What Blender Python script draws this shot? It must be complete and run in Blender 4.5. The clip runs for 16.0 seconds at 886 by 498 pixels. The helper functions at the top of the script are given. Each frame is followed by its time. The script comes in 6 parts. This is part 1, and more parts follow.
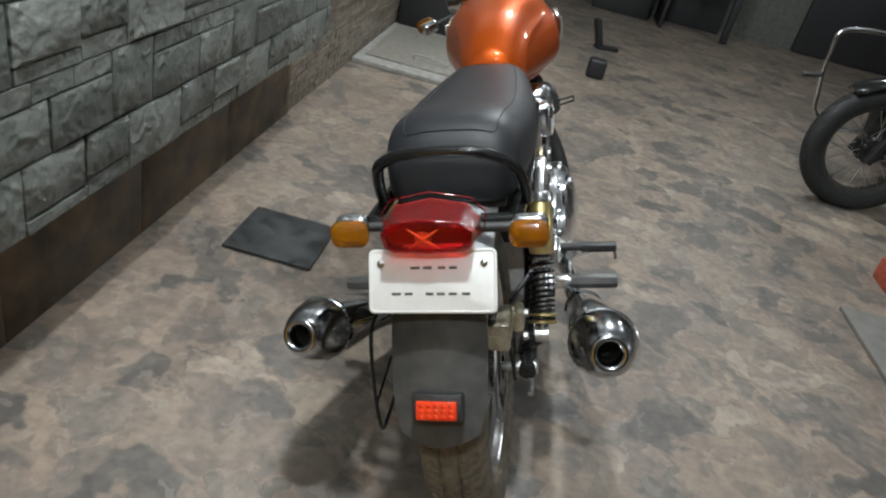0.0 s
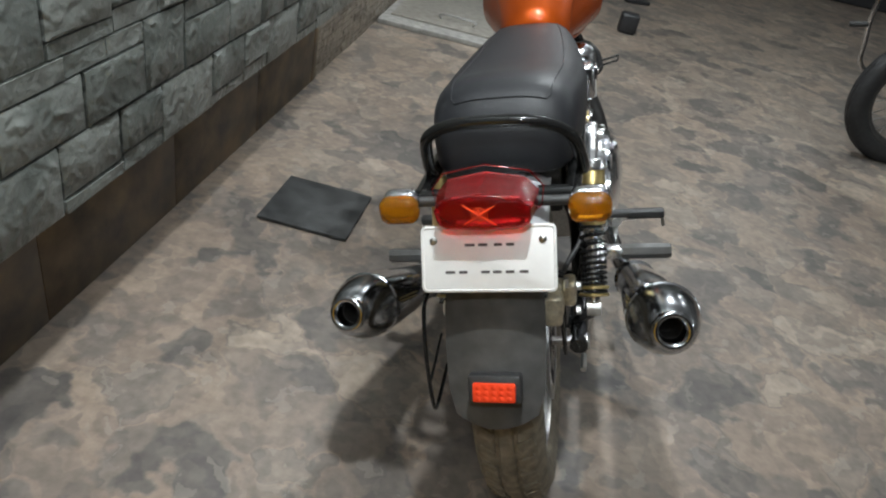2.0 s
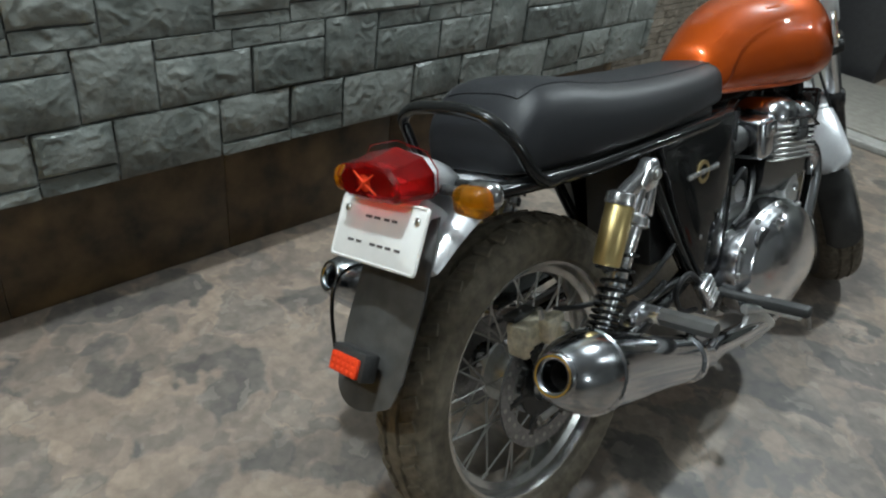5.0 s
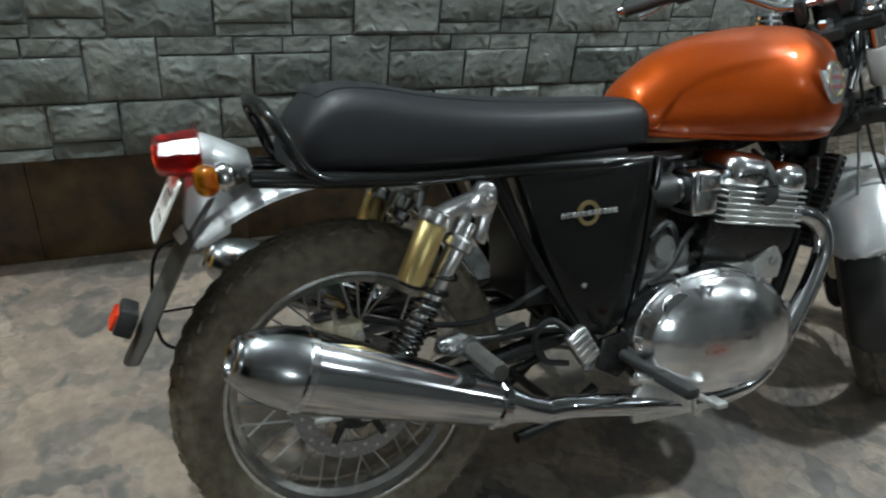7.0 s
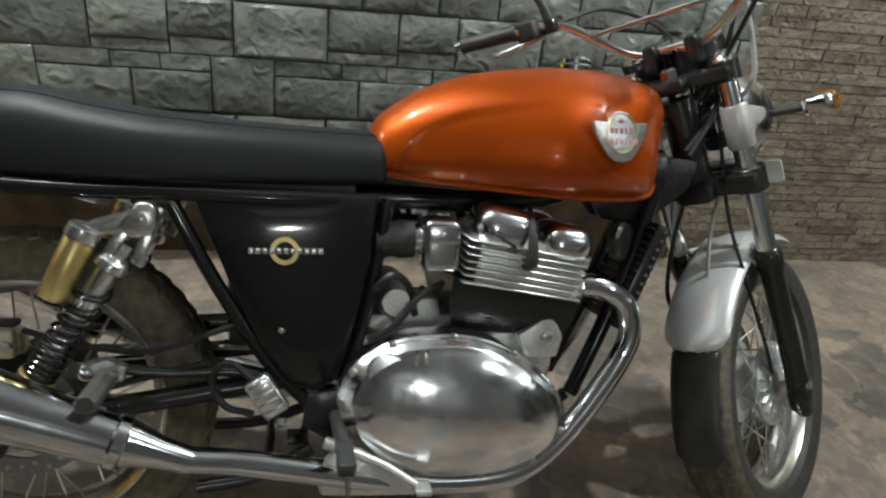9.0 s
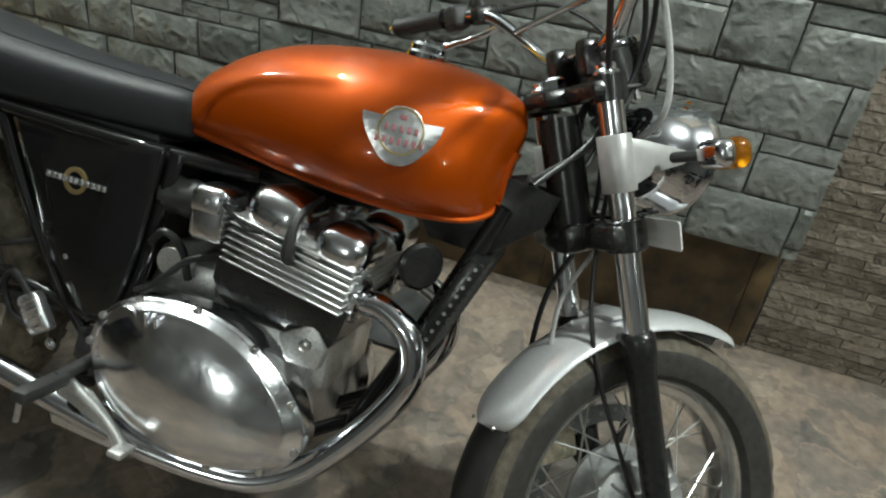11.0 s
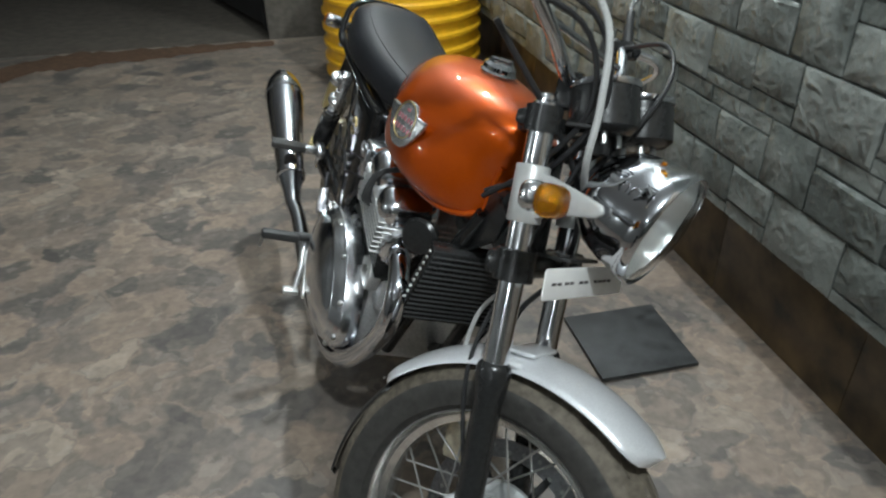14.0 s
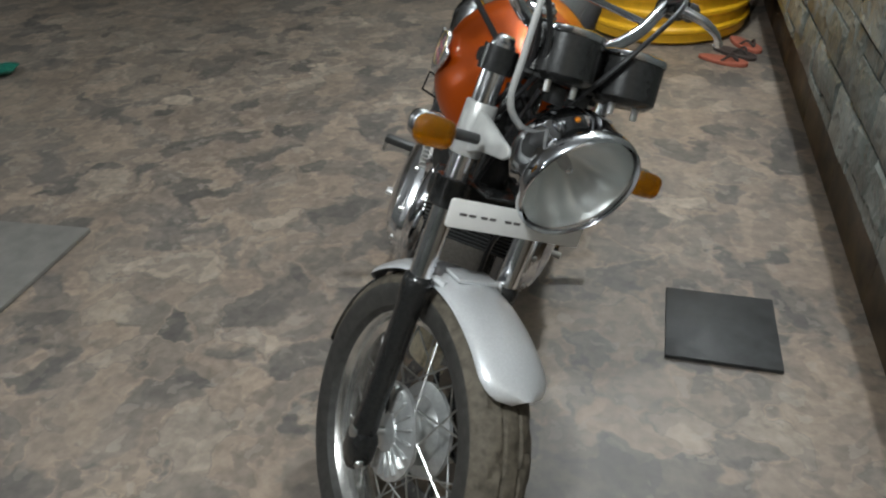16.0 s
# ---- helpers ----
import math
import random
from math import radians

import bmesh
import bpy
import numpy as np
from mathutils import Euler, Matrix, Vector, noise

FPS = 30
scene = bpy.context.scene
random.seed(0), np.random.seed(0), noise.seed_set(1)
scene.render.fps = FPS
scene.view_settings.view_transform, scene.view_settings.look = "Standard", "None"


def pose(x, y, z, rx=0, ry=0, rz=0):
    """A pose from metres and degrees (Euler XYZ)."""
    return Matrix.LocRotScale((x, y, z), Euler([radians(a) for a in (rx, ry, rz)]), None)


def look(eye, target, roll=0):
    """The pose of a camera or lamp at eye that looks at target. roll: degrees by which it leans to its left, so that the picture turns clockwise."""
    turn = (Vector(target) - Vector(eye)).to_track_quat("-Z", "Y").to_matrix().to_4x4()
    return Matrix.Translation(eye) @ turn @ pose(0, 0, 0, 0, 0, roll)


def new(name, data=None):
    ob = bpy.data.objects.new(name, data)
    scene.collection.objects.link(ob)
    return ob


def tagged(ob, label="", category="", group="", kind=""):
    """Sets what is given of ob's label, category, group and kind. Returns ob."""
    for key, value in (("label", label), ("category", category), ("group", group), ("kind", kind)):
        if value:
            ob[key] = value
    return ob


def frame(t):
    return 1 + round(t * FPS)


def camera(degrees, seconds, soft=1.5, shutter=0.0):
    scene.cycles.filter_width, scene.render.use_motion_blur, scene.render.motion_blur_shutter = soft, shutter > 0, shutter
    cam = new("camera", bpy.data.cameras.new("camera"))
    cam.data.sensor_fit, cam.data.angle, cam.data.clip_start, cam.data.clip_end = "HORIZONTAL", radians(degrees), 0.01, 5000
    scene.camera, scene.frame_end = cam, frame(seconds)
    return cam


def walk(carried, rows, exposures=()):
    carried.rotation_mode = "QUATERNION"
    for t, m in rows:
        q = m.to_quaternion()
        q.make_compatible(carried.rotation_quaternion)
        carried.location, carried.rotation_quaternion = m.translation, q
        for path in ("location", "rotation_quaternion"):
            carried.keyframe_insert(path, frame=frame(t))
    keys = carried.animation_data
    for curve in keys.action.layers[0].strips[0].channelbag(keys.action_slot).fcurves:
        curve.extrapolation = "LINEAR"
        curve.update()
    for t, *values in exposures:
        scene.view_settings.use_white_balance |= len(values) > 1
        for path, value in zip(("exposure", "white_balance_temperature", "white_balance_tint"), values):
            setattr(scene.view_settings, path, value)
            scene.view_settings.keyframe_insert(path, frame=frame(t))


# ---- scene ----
cam = camera(64.3, 16.0, soft=2.1, shutter=0.3)
PATH = [
    (0, (0.141, -0.913, 1.256), (0.049, 0.822, 0.265), 14.2),
    (0.5, (0.153, -0.917, 1.243), (0.062, 0.788, 0.201), 15.2),
    (1, (0.138, -0.91, 1.246), (0.025, 0.774, 0.174), 14.1),
    (1.5, (0.104, -0.896, 1.247), (-0.066, 0.761, 0.14), 10.4),
    (2, (0.084, -0.867, 1.24), (-0.04, 0.802, 0.144), 12.7),
    (2.5, (0.087, -0.838, 1.236), (-0.171, 0.81, 0.134), 11.4),
    (3, (0.194, -0.829, 1.232), (-0.129, 0.771, 0.076), 10.1),
    (3.5, (0.338, -0.799, 1.223), (-0.115, 0.731, 0.017), 7.7),
    (3.7, (0.382, -0.768, 1.217), (-0.168, 0.778, 0.074), 8.0),
    (5.8, (0.962, -0.398, 1.237), (-0.361, 0.6, 0.118), 7.4),
    (6, (0.986, -0.346, 1.239), (-0.359, 0.615, 0.113), 7.7),
    (6.5, (1.071, -0.161, 1.228), (-0.396, 0.669, 0.15), 6.6),
    (7, (1.186, 0.021, 1.228), (-0.371, 0.74, 0.199), 6.0),
    (7.5, (1.223, 0.187, 1.224), (-0.331, 0.91, 0.194), 4.9),
    (8, (1.221, 0.369, 1.218), (-0.473, 0.992, 0.357), 7.3),
    (8.5, (1.237, 0.551, 1.214), (-0.475, 1.036, 0.302), 4.0),
    (9, (1.293, 0.796, 1.235), (-0.426, 1.158, 0.279), 6.8),
    (9.5, (1.264, 1.024, 1.228), (-0.436, 1.202, 0.19), 3.0),
    (9.7, (1.23, 1.123, 1.222), (-0.49, 1.218, 0.205), 3.7),
    (11.8, (1.013, 1.865, 1.249), (-0.469, 1.095, 0.148), 3.3),
    (12, (0.978, 1.917, 1.251), (-0.436, 1.052, 0.131), 0.8),
    (12.5, (0.87, 2.177, 1.277), (-0.291, 1.059, 0.093), -1.2),
    (13, (0.8, 2.374, 1.291), (-0.192, 1.028, 0.193), 0.8),
    (13.5, (0.619, 2.454, 1.309), (-0.163, 0.922, 0.288), 3.6),
    (14, (0.39, 2.538, 1.328), (0.039, 0.952, 0.341), -0.8),
    (14.5, (0.188, 2.742, 1.389), (0.065, 0.957, 0.495), -0.7),
    (15, (0.047, 2.819, 1.357), (0.345, 1.152, 0.293), -4.3),
    (15.3, (0.003, 2.792, 1.325), (0.418, 1.142, 0.273), -3.2),
    (15.5, (-0.076, 2.735, 1.345), (0.409, 1.13, 0.254), -2.7),
    (16, (-0.193, 2.642, 1.346), (0.281, 1.083, 0.185), -3.4),
]
walk(cam, [(t, look(eye, target, roll)) for t, eye, target, roll in PATH], [(0, 0.22, 6400, 11), (3.7, 0.2, 6350, 12), (6, 0.1, 6050, 3), (7.5, 0.15, 6300, 6), (9.7, 0.2, 6850, 8),
     (12, 0.19, 6500, 1), (13.5, 0.1, 6250, 6), (14, 0.1, 6250, 8), (14.5, 0.02, 6250, 7), (16, 0.02, 6450, 10)])

# ---- world and lamps ----
world = bpy.data.worlds.new("night")
world.use_nodes = True
world.node_tree.nodes["Background"].inputs["Color"].default_value = (0.5, 0.6, 0.8, 1)
world.node_tree.nodes["Background"].inputs["Strength"].default_value = 0.01
scene.world = world


def lamp(place, watts, size, colour=(0.93, 1.0, 1.0)):
    data = bpy.data.lights.new("room_bulb_light", "POINT")
    data.energy, data.shadow_soft_size, data.color = watts, size, colour
    ob = new("room_bulb_light", data)
    ob.location = place
    return ob


CEIL = 2.95
LAMPS = [((-0.28, -0.15, 2.72), 138, 0.05), ((-0.24, -1.85, 2.72), 52, 0.05), ((0.2, 2.85, 2.72), 142, 0.06),
         ((2.2, 3.4, 2.72), 22, 0.06), ((2.6, 6.0, 2.72), 30, 0.07)]
for place, watts, size in LAMPS:
    lamp(place, watts, size)
# unseen bulb, added to brighten the motorcycle's right side
FILL_BULB = (4.95, 0.7, 2.1)
lamp(FILL_BULB, 44, 0.05)


# ---- materials ----
def mat(name, colour, rough=0.5, metal=0.0, coat=0.0, bump=0.0, scale=40.0, vary=0.0, spec=0.5, detail=4.0, rvary=0.0, per_object=0.0, emit=0.0):
    m = bpy.data.materials.new(name)
    m.use_nodes = True
    nt = m.node_tree
    b = nt.nodes["Principled BSDF"]
    b.inputs["Base Color"].default_value = (*colour, 1)
    b.inputs["Roughness"].default_value = rough
    b.inputs["Metallic"].default_value = metal
    b.inputs["Coat Weight"].default_value = coat
    b.inputs["Coat Roughness"].default_value = 0.04
    b.inputs["Specular IOR Level"].default_value = spec
    tc = nt.nodes.new("ShaderNodeTexCoord")
    no = nt.nodes.new("ShaderNodeTexNoise")
    no.inputs["Scale"].default_value, no.inputs["Detail"].default_value = scale, detail
    nt.links.new(tc.outputs["Object"], no.inputs["Vector"])
    if vary or per_object:
        mix = nt.nodes.new("ShaderNodeMix")
        mix.data_type = "RGBA"
        mix.blend_type = "MULTIPLY"
        mix.inputs["Factor"].default_value = 1.0
        mix.inputs["A"].default_value = (*colour, 1)
        ramp = nt.nodes.new("ShaderNodeMapRange")
        ramp.inputs["From Min"].default_value, ramp.inputs["From Max"].default_value = 0.3, 0.7
        ramp.inputs["To Min"].default_value, ramp.inputs["To Max"].default_value = 1 - vary, 1 + vary
        nt.links.new(no.outputs["Fac"], ramp.inputs["Value"])
        out = ramp.outputs["Result"]
        if per_object:
            oi = nt.nodes.new("ShaderNodeObjectInfo")
            r2 = nt.nodes.new("ShaderNodeMapRange")
            r2.inputs["To Min"].default_value, r2.inputs["To Max"].default_value = 1 - per_object, 1 + per_object
            nt.links.new(oi.outputs["Random"], r2.inputs["Value"])
            mu = nt.nodes.new("ShaderNodeMath")
            mu.operation = "MULTIPLY"
            nt.links.new(out, mu.inputs[0])
            nt.links.new(r2.outputs["Result"], mu.inputs[1])
            out = mu.outputs[0]
        nt.links.new(out, mix.inputs["B"])
        nt.links.new(mix.outputs["Result"], b.inputs["Base Color"])
    if rvary:
        rr = nt.nodes.new("ShaderNodeMapRange")
        rr.inputs["From Min"].default_value, rr.inputs["From Max"].default_value = 0.3, 0.7
        rr.inputs["To Min"].default_value, rr.inputs["To Max"].default_value = max(rough - rvary, 0.02), rough + rvary
        nt.links.new(no.outputs["Fac"], rr.inputs["Value"])
        nt.links.new(rr.outputs["Result"], b.inputs["Roughness"])
    if bump:
        bu = nt.nodes.new("ShaderNodeBump")
        bu.inputs["Strength"].default_value, bu.inputs["Distance"].default_value = bump, 0.004
        nt.links.new(no.outputs["Fac"], bu.inputs["Height"])
        nt.links.new(bu.outputs["Normal"], b.inputs["Normal"])
    return m


def lens_mat(name, colour, clear):
    m = mat(name, colour, 0.1, coat=0.1, bump=0.15, scale=160, spec=0.4)
    b = m.node_tree.nodes["Principled BSDF"]
    b.inputs["Transmission Weight"].default_value = clear
    b.inputs["IOR"].default_value = 1.35
    return m


CHROME = mat("chrome", (0.64, 0.65, 0.68), 0.04, 1.0, bump=0.015, scale=9, rvary=0.02)
CHROME_DUSTY = mat("dusty_chrome", (0.66, 0.66, 0.67), 0.16, 1.0, bump=0.05, scale=30, rvary=0.1, vary=0.12)
ALU_POLISHED = mat("polished_aluminium", (0.76, 0.77, 0.8), 0.17, 1.0, bump=0.06, scale=14, rvary=0.05, vary=0.06)
ALU_BRIGHT = mat("bright_cast_aluminium", (0.74, 0.74, 0.75), 0.22, 0.95, bump=0.15, scale=120, vary=0.08)
MUFFLER = mat("brushed_muffler_chrome", (0.6, 0.61, 0.64), 0.11, 1.0, bump=0.03, scale=24, rvary=0.05, vary=0.05)
END_CAP = mat("brushed_end_cap_steel", (0.46, 0.47, 0.49), 0.17, 1.0, bump=0.05, scale=30, rvary=0.06, vary=0.08)
BORE_DARK = mat("dark_bore", (0.02, 0.018, 0.016), 0.8, bump=0.2, scale=80, vary=0.3)
ALU_CAST = mat("cast_aluminium", (0.66, 0.66, 0.65), 0.36, 0.8, bump=0.25, scale=180, vary=0.15)
RIM_ALU = mat("brushed_rim_aluminium", (0.7, 0.69, 0.67), 0.24, 0.95, bump=0.1, scale=60, vary=0.15)
STEEL = mat("zinc_steel", (0.55, 0.55, 0.54), 0.3, 1.0, bump=0.1, scale=90, vary=0.15)
BLACK_GLOSS = mat("black_gloss_enamel", (0.011, 0.011, 0.011), 0.07, bump=0.02, scale=20, spec=0.4)
BLACK_SATIN = mat("black_satin_paint", (0.018, 0.018, 0.018), 0.24, bump=0.08, scale=120, vary=0.2)
BLACK_PLASTIC = mat("black_plastic", (0.028, 0.028, 0.028), 0.5, bump=0.2, scale=300, vary=0.25)
FLAP_PLASTIC = mat("dusty_black_plastic", (0.062, 0.06, 0.057), 0.5, bump=0.12, scale=30, vary=0.3)
RUBBER = mat("tyre_rubber", (0.105, 0.088, 0.066), 0.75, bump=0.35, scale=70, vary=0.35)
DUSTY_FLAP = mat("dusty_dark_rubber", (0.02, 0.019, 0.018), 0.42, bump=0.12, scale=30, vary=0.3)
BLACK_TYRE = mat("black_tyre_rubber", (0.016, 0.016, 0.017), 0.65, bump=0.3, scale=60, vary=0.25)
REAR_RUBBER = mat("dust_caked_rubber", (0.185, 0.158, 0.115), 0.8, bump=0.35, scale=50, vary=0.35)
TREAD = mat("dusty_tread_rubber", (0.10, 0.085, 0.065), 0.85, bump=0.4, scale=60, vary=0.35)
CABLE = mat("cable_sheath", (0.015, 0.015, 0.016), 0.4, bump=0.1, scale=200)
CABLE_GREY = mat("grey_cable_sheath", (0.42, 0.42, 0.41), 0.45, bump=0.1, scale=200, vary=0.1)
VINYL = mat("black_seat_vinyl", (0.0145, 0.015, 0.0175), 0.5, bump=0.12, scale=420, vary=0.15, rvary=0.08, spec=0.35)
PAINT = mat("orange_metallic_paint", (0.43, 0.066, 0.002), 0.42, 0.5, coat=0.75, bump=0.01, scale=500, vary=0.06, spec=0.05)
SILVER = mat("silver_paint", (0.74, 0.75, 0.77), 0.3, 0.35, coat=0.5, bump=0.03, scale=300, vary=0.06)
WHITE_PAINT = mat("pale_grey_paint", (0.45, 0.45, 0.44), 0.36, 0.3, bump=0.05, scale=80, vary=0.06)
PLATE_WHITE = mat("white_plate_sheet", (0.8, 0.79, 0.77), 0.35, bump=0.03, scale=40, vary=0.03)
INK = mat("marker_ink", (0.09, 0.08, 0.08), 0.6, bump=0.02)
BADGE_SILVER = mat("badge_metal", (0.68, 0.68, 0.68), 0.27, 0.85, bump=0.3, scale=90, vary=0.2)
BADGE_RED = mat("badge_red_enamel", (0.4, 0.16, 0.18), 0.25, coat=0.5, bump=0.02)
BADGE_GOLD = mat("badge_gold", (0.55, 0.42, 0.2), 0.3, 0.8, bump=0.05, scale=90)
GOLD = mat("gold_anodised", (0.74, 0.58, 0.26), 0.38, 1.0, bump=0.05, scale=50, rvary=0.06)
CALIPER = mat("caliper_alloy", (0.68, 0.62, 0.48), 0.38, 0.8, bump=0.3, scale=120, vary=0.2)
HUB_ALU = mat("satin_hub_aluminium", (0.6, 0.61, 0.61), 0.3, 0.7, bump=0.12, scale=90, vary=0.1)
DISC = mat("brake_disc_steel", (0.3, 0.3, 0.31), 0.35, 1.0, bump=0.15, scale=160, vary=0.2)
AMBER = lens_mat("amber_lens", (0.92, 0.36, 0.008), 0.88)
RED = lens_mat("red_lens", (0.62, 0.008, 0.01), 0.9)
RED_BRIGHT = lens_mat("red_reflector", (0.95, 0.07, 0.02), 0.15)
GLASS = mat("headlight_glass", (1, 1, 1), 0.0)
GLASS.node_tree.nodes["Principled BSDF"].inputs["Transmission Weight"].default_value = 1.0
GLASS.node_tree.nodes["Principled BSDF"].inputs["IOR"].default_value = 1.3
REFLECTOR = mat("lamp_reflector", (0.72, 0.74, 0.73), 0.36, 0.9, bump=0.05, scale=60)
MIRROR = mat("mirror_glass", (0.9, 0.9, 0.92), 0.01, 1.0)
COVER_ALU = mat("hand_polished_cover_aluminium", (0.8, 0.81, 0.84), 0.17, 1.0, bump=0.55, scale=16, rvary=0.08, vary=0.06)
FORK_STEEL = mat("fork_tube_chrome", (0.86, 0.87, 0.9), 0.16, 1.0, bump=0.03, scale=30, rvary=0.05)
SIDEWALL = mat("sidewall_rubber", (0.036, 0.034, 0.031), 0.6, bump=0.3, scale=60, vary=0.3)
REAR_SIDEWALL = mat("dusty_sidewall_rubber", (0.15, 0.127, 0.092), 0.75, bump=0.35, scale=50, vary=0.35)
RUBBER_MAT = mat("black_stone_tile", (0.032, 0.033, 0.033), 0.62, bump=0.15, scale=26, vary=0.6, rvary=0.15)
TANK_YELLOW = mat("yellow_polythene", (0.78, 0.42, 0.015), 0.38, bump=0.05, scale=20, vary=0.1)
CEMENT = mat("cement_plaster", (0.3, 0.29, 0.27), 0.85, bump=0.4, scale=26, vary=0.2)
FAR_PLASTER = mat("grey_green_plaster", (0.1, 0.105, 0.092), 0.85, bump=0.3, scale=20, vary=0.2)
# about a third of CEMENT's tone, for the rear wall
REAR_CEMENT = mat("dark_rear_plaster", (0.1, 0.088, 0.073), 0.85, bump=0.4, scale=22, vary=0.3)
DARK_STEEL = mat("dark_painted_steel", (0.02, 0.02, 0.022), 0.45, bump=0.1, scale=40, vary=0.2)
DULL_STEEL = mat("worn_sheet_steel", (0.34, 0.32, 0.28), 0.5, 0.4, bump=0.1, scale=25, vary=0.15)
WALL_WHITE = mat("dull_whitewash", (0.14, 0.14, 0.136), 0.85, bump=0.2, scale=30, vary=0.08)
CEIL_WHITE = mat("whitewashed_ceiling", (0.3, 0.305, 0.31), 0.9, bump=0.1, scale=20, vary=0.05)
SKIRT = mat("brown_marble_tile", (0.083, 0.054, 0.024), 0.42, bump=0.05, scale=11, vary=0.75, detail=9)
SLAB = mat("grey_stone_slab", (0.16, 0.152, 0.138), 0.6, bump=0.15, scale=18, vary=0.15)
MUD = mat("brown_mud", (0.10, 0.055, 0.03), 0.9, bump=0.5, scale=30, vary=0.3)
GROUND = mat("outside_cement", (0.1, 0.085, 0.068), 0.85, bump=0.4, scale=14, vary=0.25)
SANDAL = mat("orange_foam", (0.36, 0.1, 0.06), 0.8, bump=0.2, scale=90, vary=0.1)
SANDAL_DARK = mat("dark_foam", (0.05, 0.035, 0.03), 0.8, bump=0.2, scale=90, vary=0.1)
GREEN = mat("green_plastic_film", (0.015, 0.14, 0.1), 0.3, bump=0.3, scale=40, vary=0.2)
BRICK_RED = mat("red_clay", (0.3, 0.06, 0.03), 0.8, bump=0.4, scale=40, vary=0.2)


def stone_mat(name, stops, bump, scale):
    """Split stone: mottled by two noises, each piece with its own tone."""
    m = bpy.data.materials.new(name)
    m.use_nodes = True
    nt = m.node_tree
    b = nt.nodes["Principled BSDF"]
    b.inputs["Roughness"].default_value = 0.34
    tc = nt.nodes.new("ShaderNodeTexCoord")
    geo = nt.nodes.new("ShaderNodeNewGeometry")
    oi = nt.nodes.new("ShaderNodeObjectInfo")
    big = nt.nodes.new("ShaderNodeTexNoise")
    big.inputs["Scale"].default_value, big.inputs["Detail"].default_value = scale, 6
    fine = nt.nodes.new("ShaderNodeTexNoise")
    fine.inputs["Scale"].default_value, fine.inputs["Detail"].default_value = scale * 5, 8
    ve = nt.nodes.new("ShaderNodeVectorMath")
    ve.operation = "ADD"
    nt.links.new(geo.outputs["Position"], ve.inputs[0])
    nt.links.new(oi.outputs["Random"], ve.inputs[1])
    for n in (big, fine):
        nt.links.new(ve.outputs[0], n.inputs["Vector"])
    add = nt.nodes.new("ShaderNodeMath")
    add.operation = "MULTIPLY_ADD"
    nt.links.new(oi.outputs["Random"], add.inputs[0])
    add.inputs[1].default_value = 0.35
    nt.links.new(big.outputs["Fac"], add.inputs[2])
    isl = nt.nodes.new("ShaderNodeMath")
    isl.operation = "MULTIPLY_ADD"
    nt.links.new(geo.outputs["Random Per Island"], isl.inputs[0])
    isl.inputs[1].default_value = 0.25
    nt.links.new(add.outputs[0], isl.inputs[2])
    ramp = nt.nodes.new("ShaderNodeValToRGB")
    e = ramp.color_ramp.elements
    e[0].position, e[0].color = stops[0][0], (*stops[0][1], 1)
    e[1].position, e[1].color = stops[-1][0], (*stops[-1][1], 1)
    for p, c in stops[1:-1]:
        x = e.new(p)
        x.color = (*c, 1)
    nt.links.new(isl.outputs[0], ramp.inputs["Fac"])
    nt.links.new(ramp.outputs["Color"], b.inputs["Base Color"])
    h = nt.nodes.new("ShaderNodeMath")
    h.operation = "MULTIPLY_ADD"
    nt.links.new(fine.outputs["Fac"], h.inputs[0])
    h.inputs[1].default_value = 0.13
    ridge = nt.nodes.new("ShaderNodeTexNoise")
    ridge.noise_type = "RIDGED_MULTIFRACTAL"
    ridge.inputs["Scale"].default_value, ridge.inputs["Detail"].default_value = scale * 2.6, 6
    ridge.inputs["Distortion"].default_value = 0.6
    nt.links.new(ve.outputs[0], ridge.inputs["Vector"])
    rs = nt.nodes.new("ShaderNodeMath")
    rs.operation = "MULTIPLY_ADD"
    nt.links.new(ridge.outputs["Fac"], rs.inputs[0])
    rs.inputs[1].default_value = 0.42
    nt.links.new(big.outputs["Fac"], rs.inputs[2])
    nt.links.new(rs.outputs[0], h.inputs[2])
    bu = nt.nodes.new("ShaderNodeBump")
    bu.inputs["Strength"].default_value, bu.inputs["Distance"].default_value = bump, 0.028
    nt.links.new(h.outputs[0], bu.inputs["Height"])
    nt.links.new(bu.outputs["Normal"], b.inputs["Normal"])
    return m


STONE = stone_mat("grey_split_stone", [(0.35, (0.062, 0.068, 0.063)), (0.75, (0.11, 0.12, 0.11)), (1.15, (0.19, 0.2, 0.185))], 0.8, 9)
LEDGE = stone_mat("brown_ledge_stone", [(0.3, (0.045, 0.038, 0.03)), (0.65, (0.12, 0.1, 0.078)), (1.0, (0.23, 0.195, 0.155))], 0.8, 16)
JOINT = mat("dark_joint_mortar", (0.15, 0.152, 0.144), 0.9, bump=0.4, scale=60, vary=0.3)


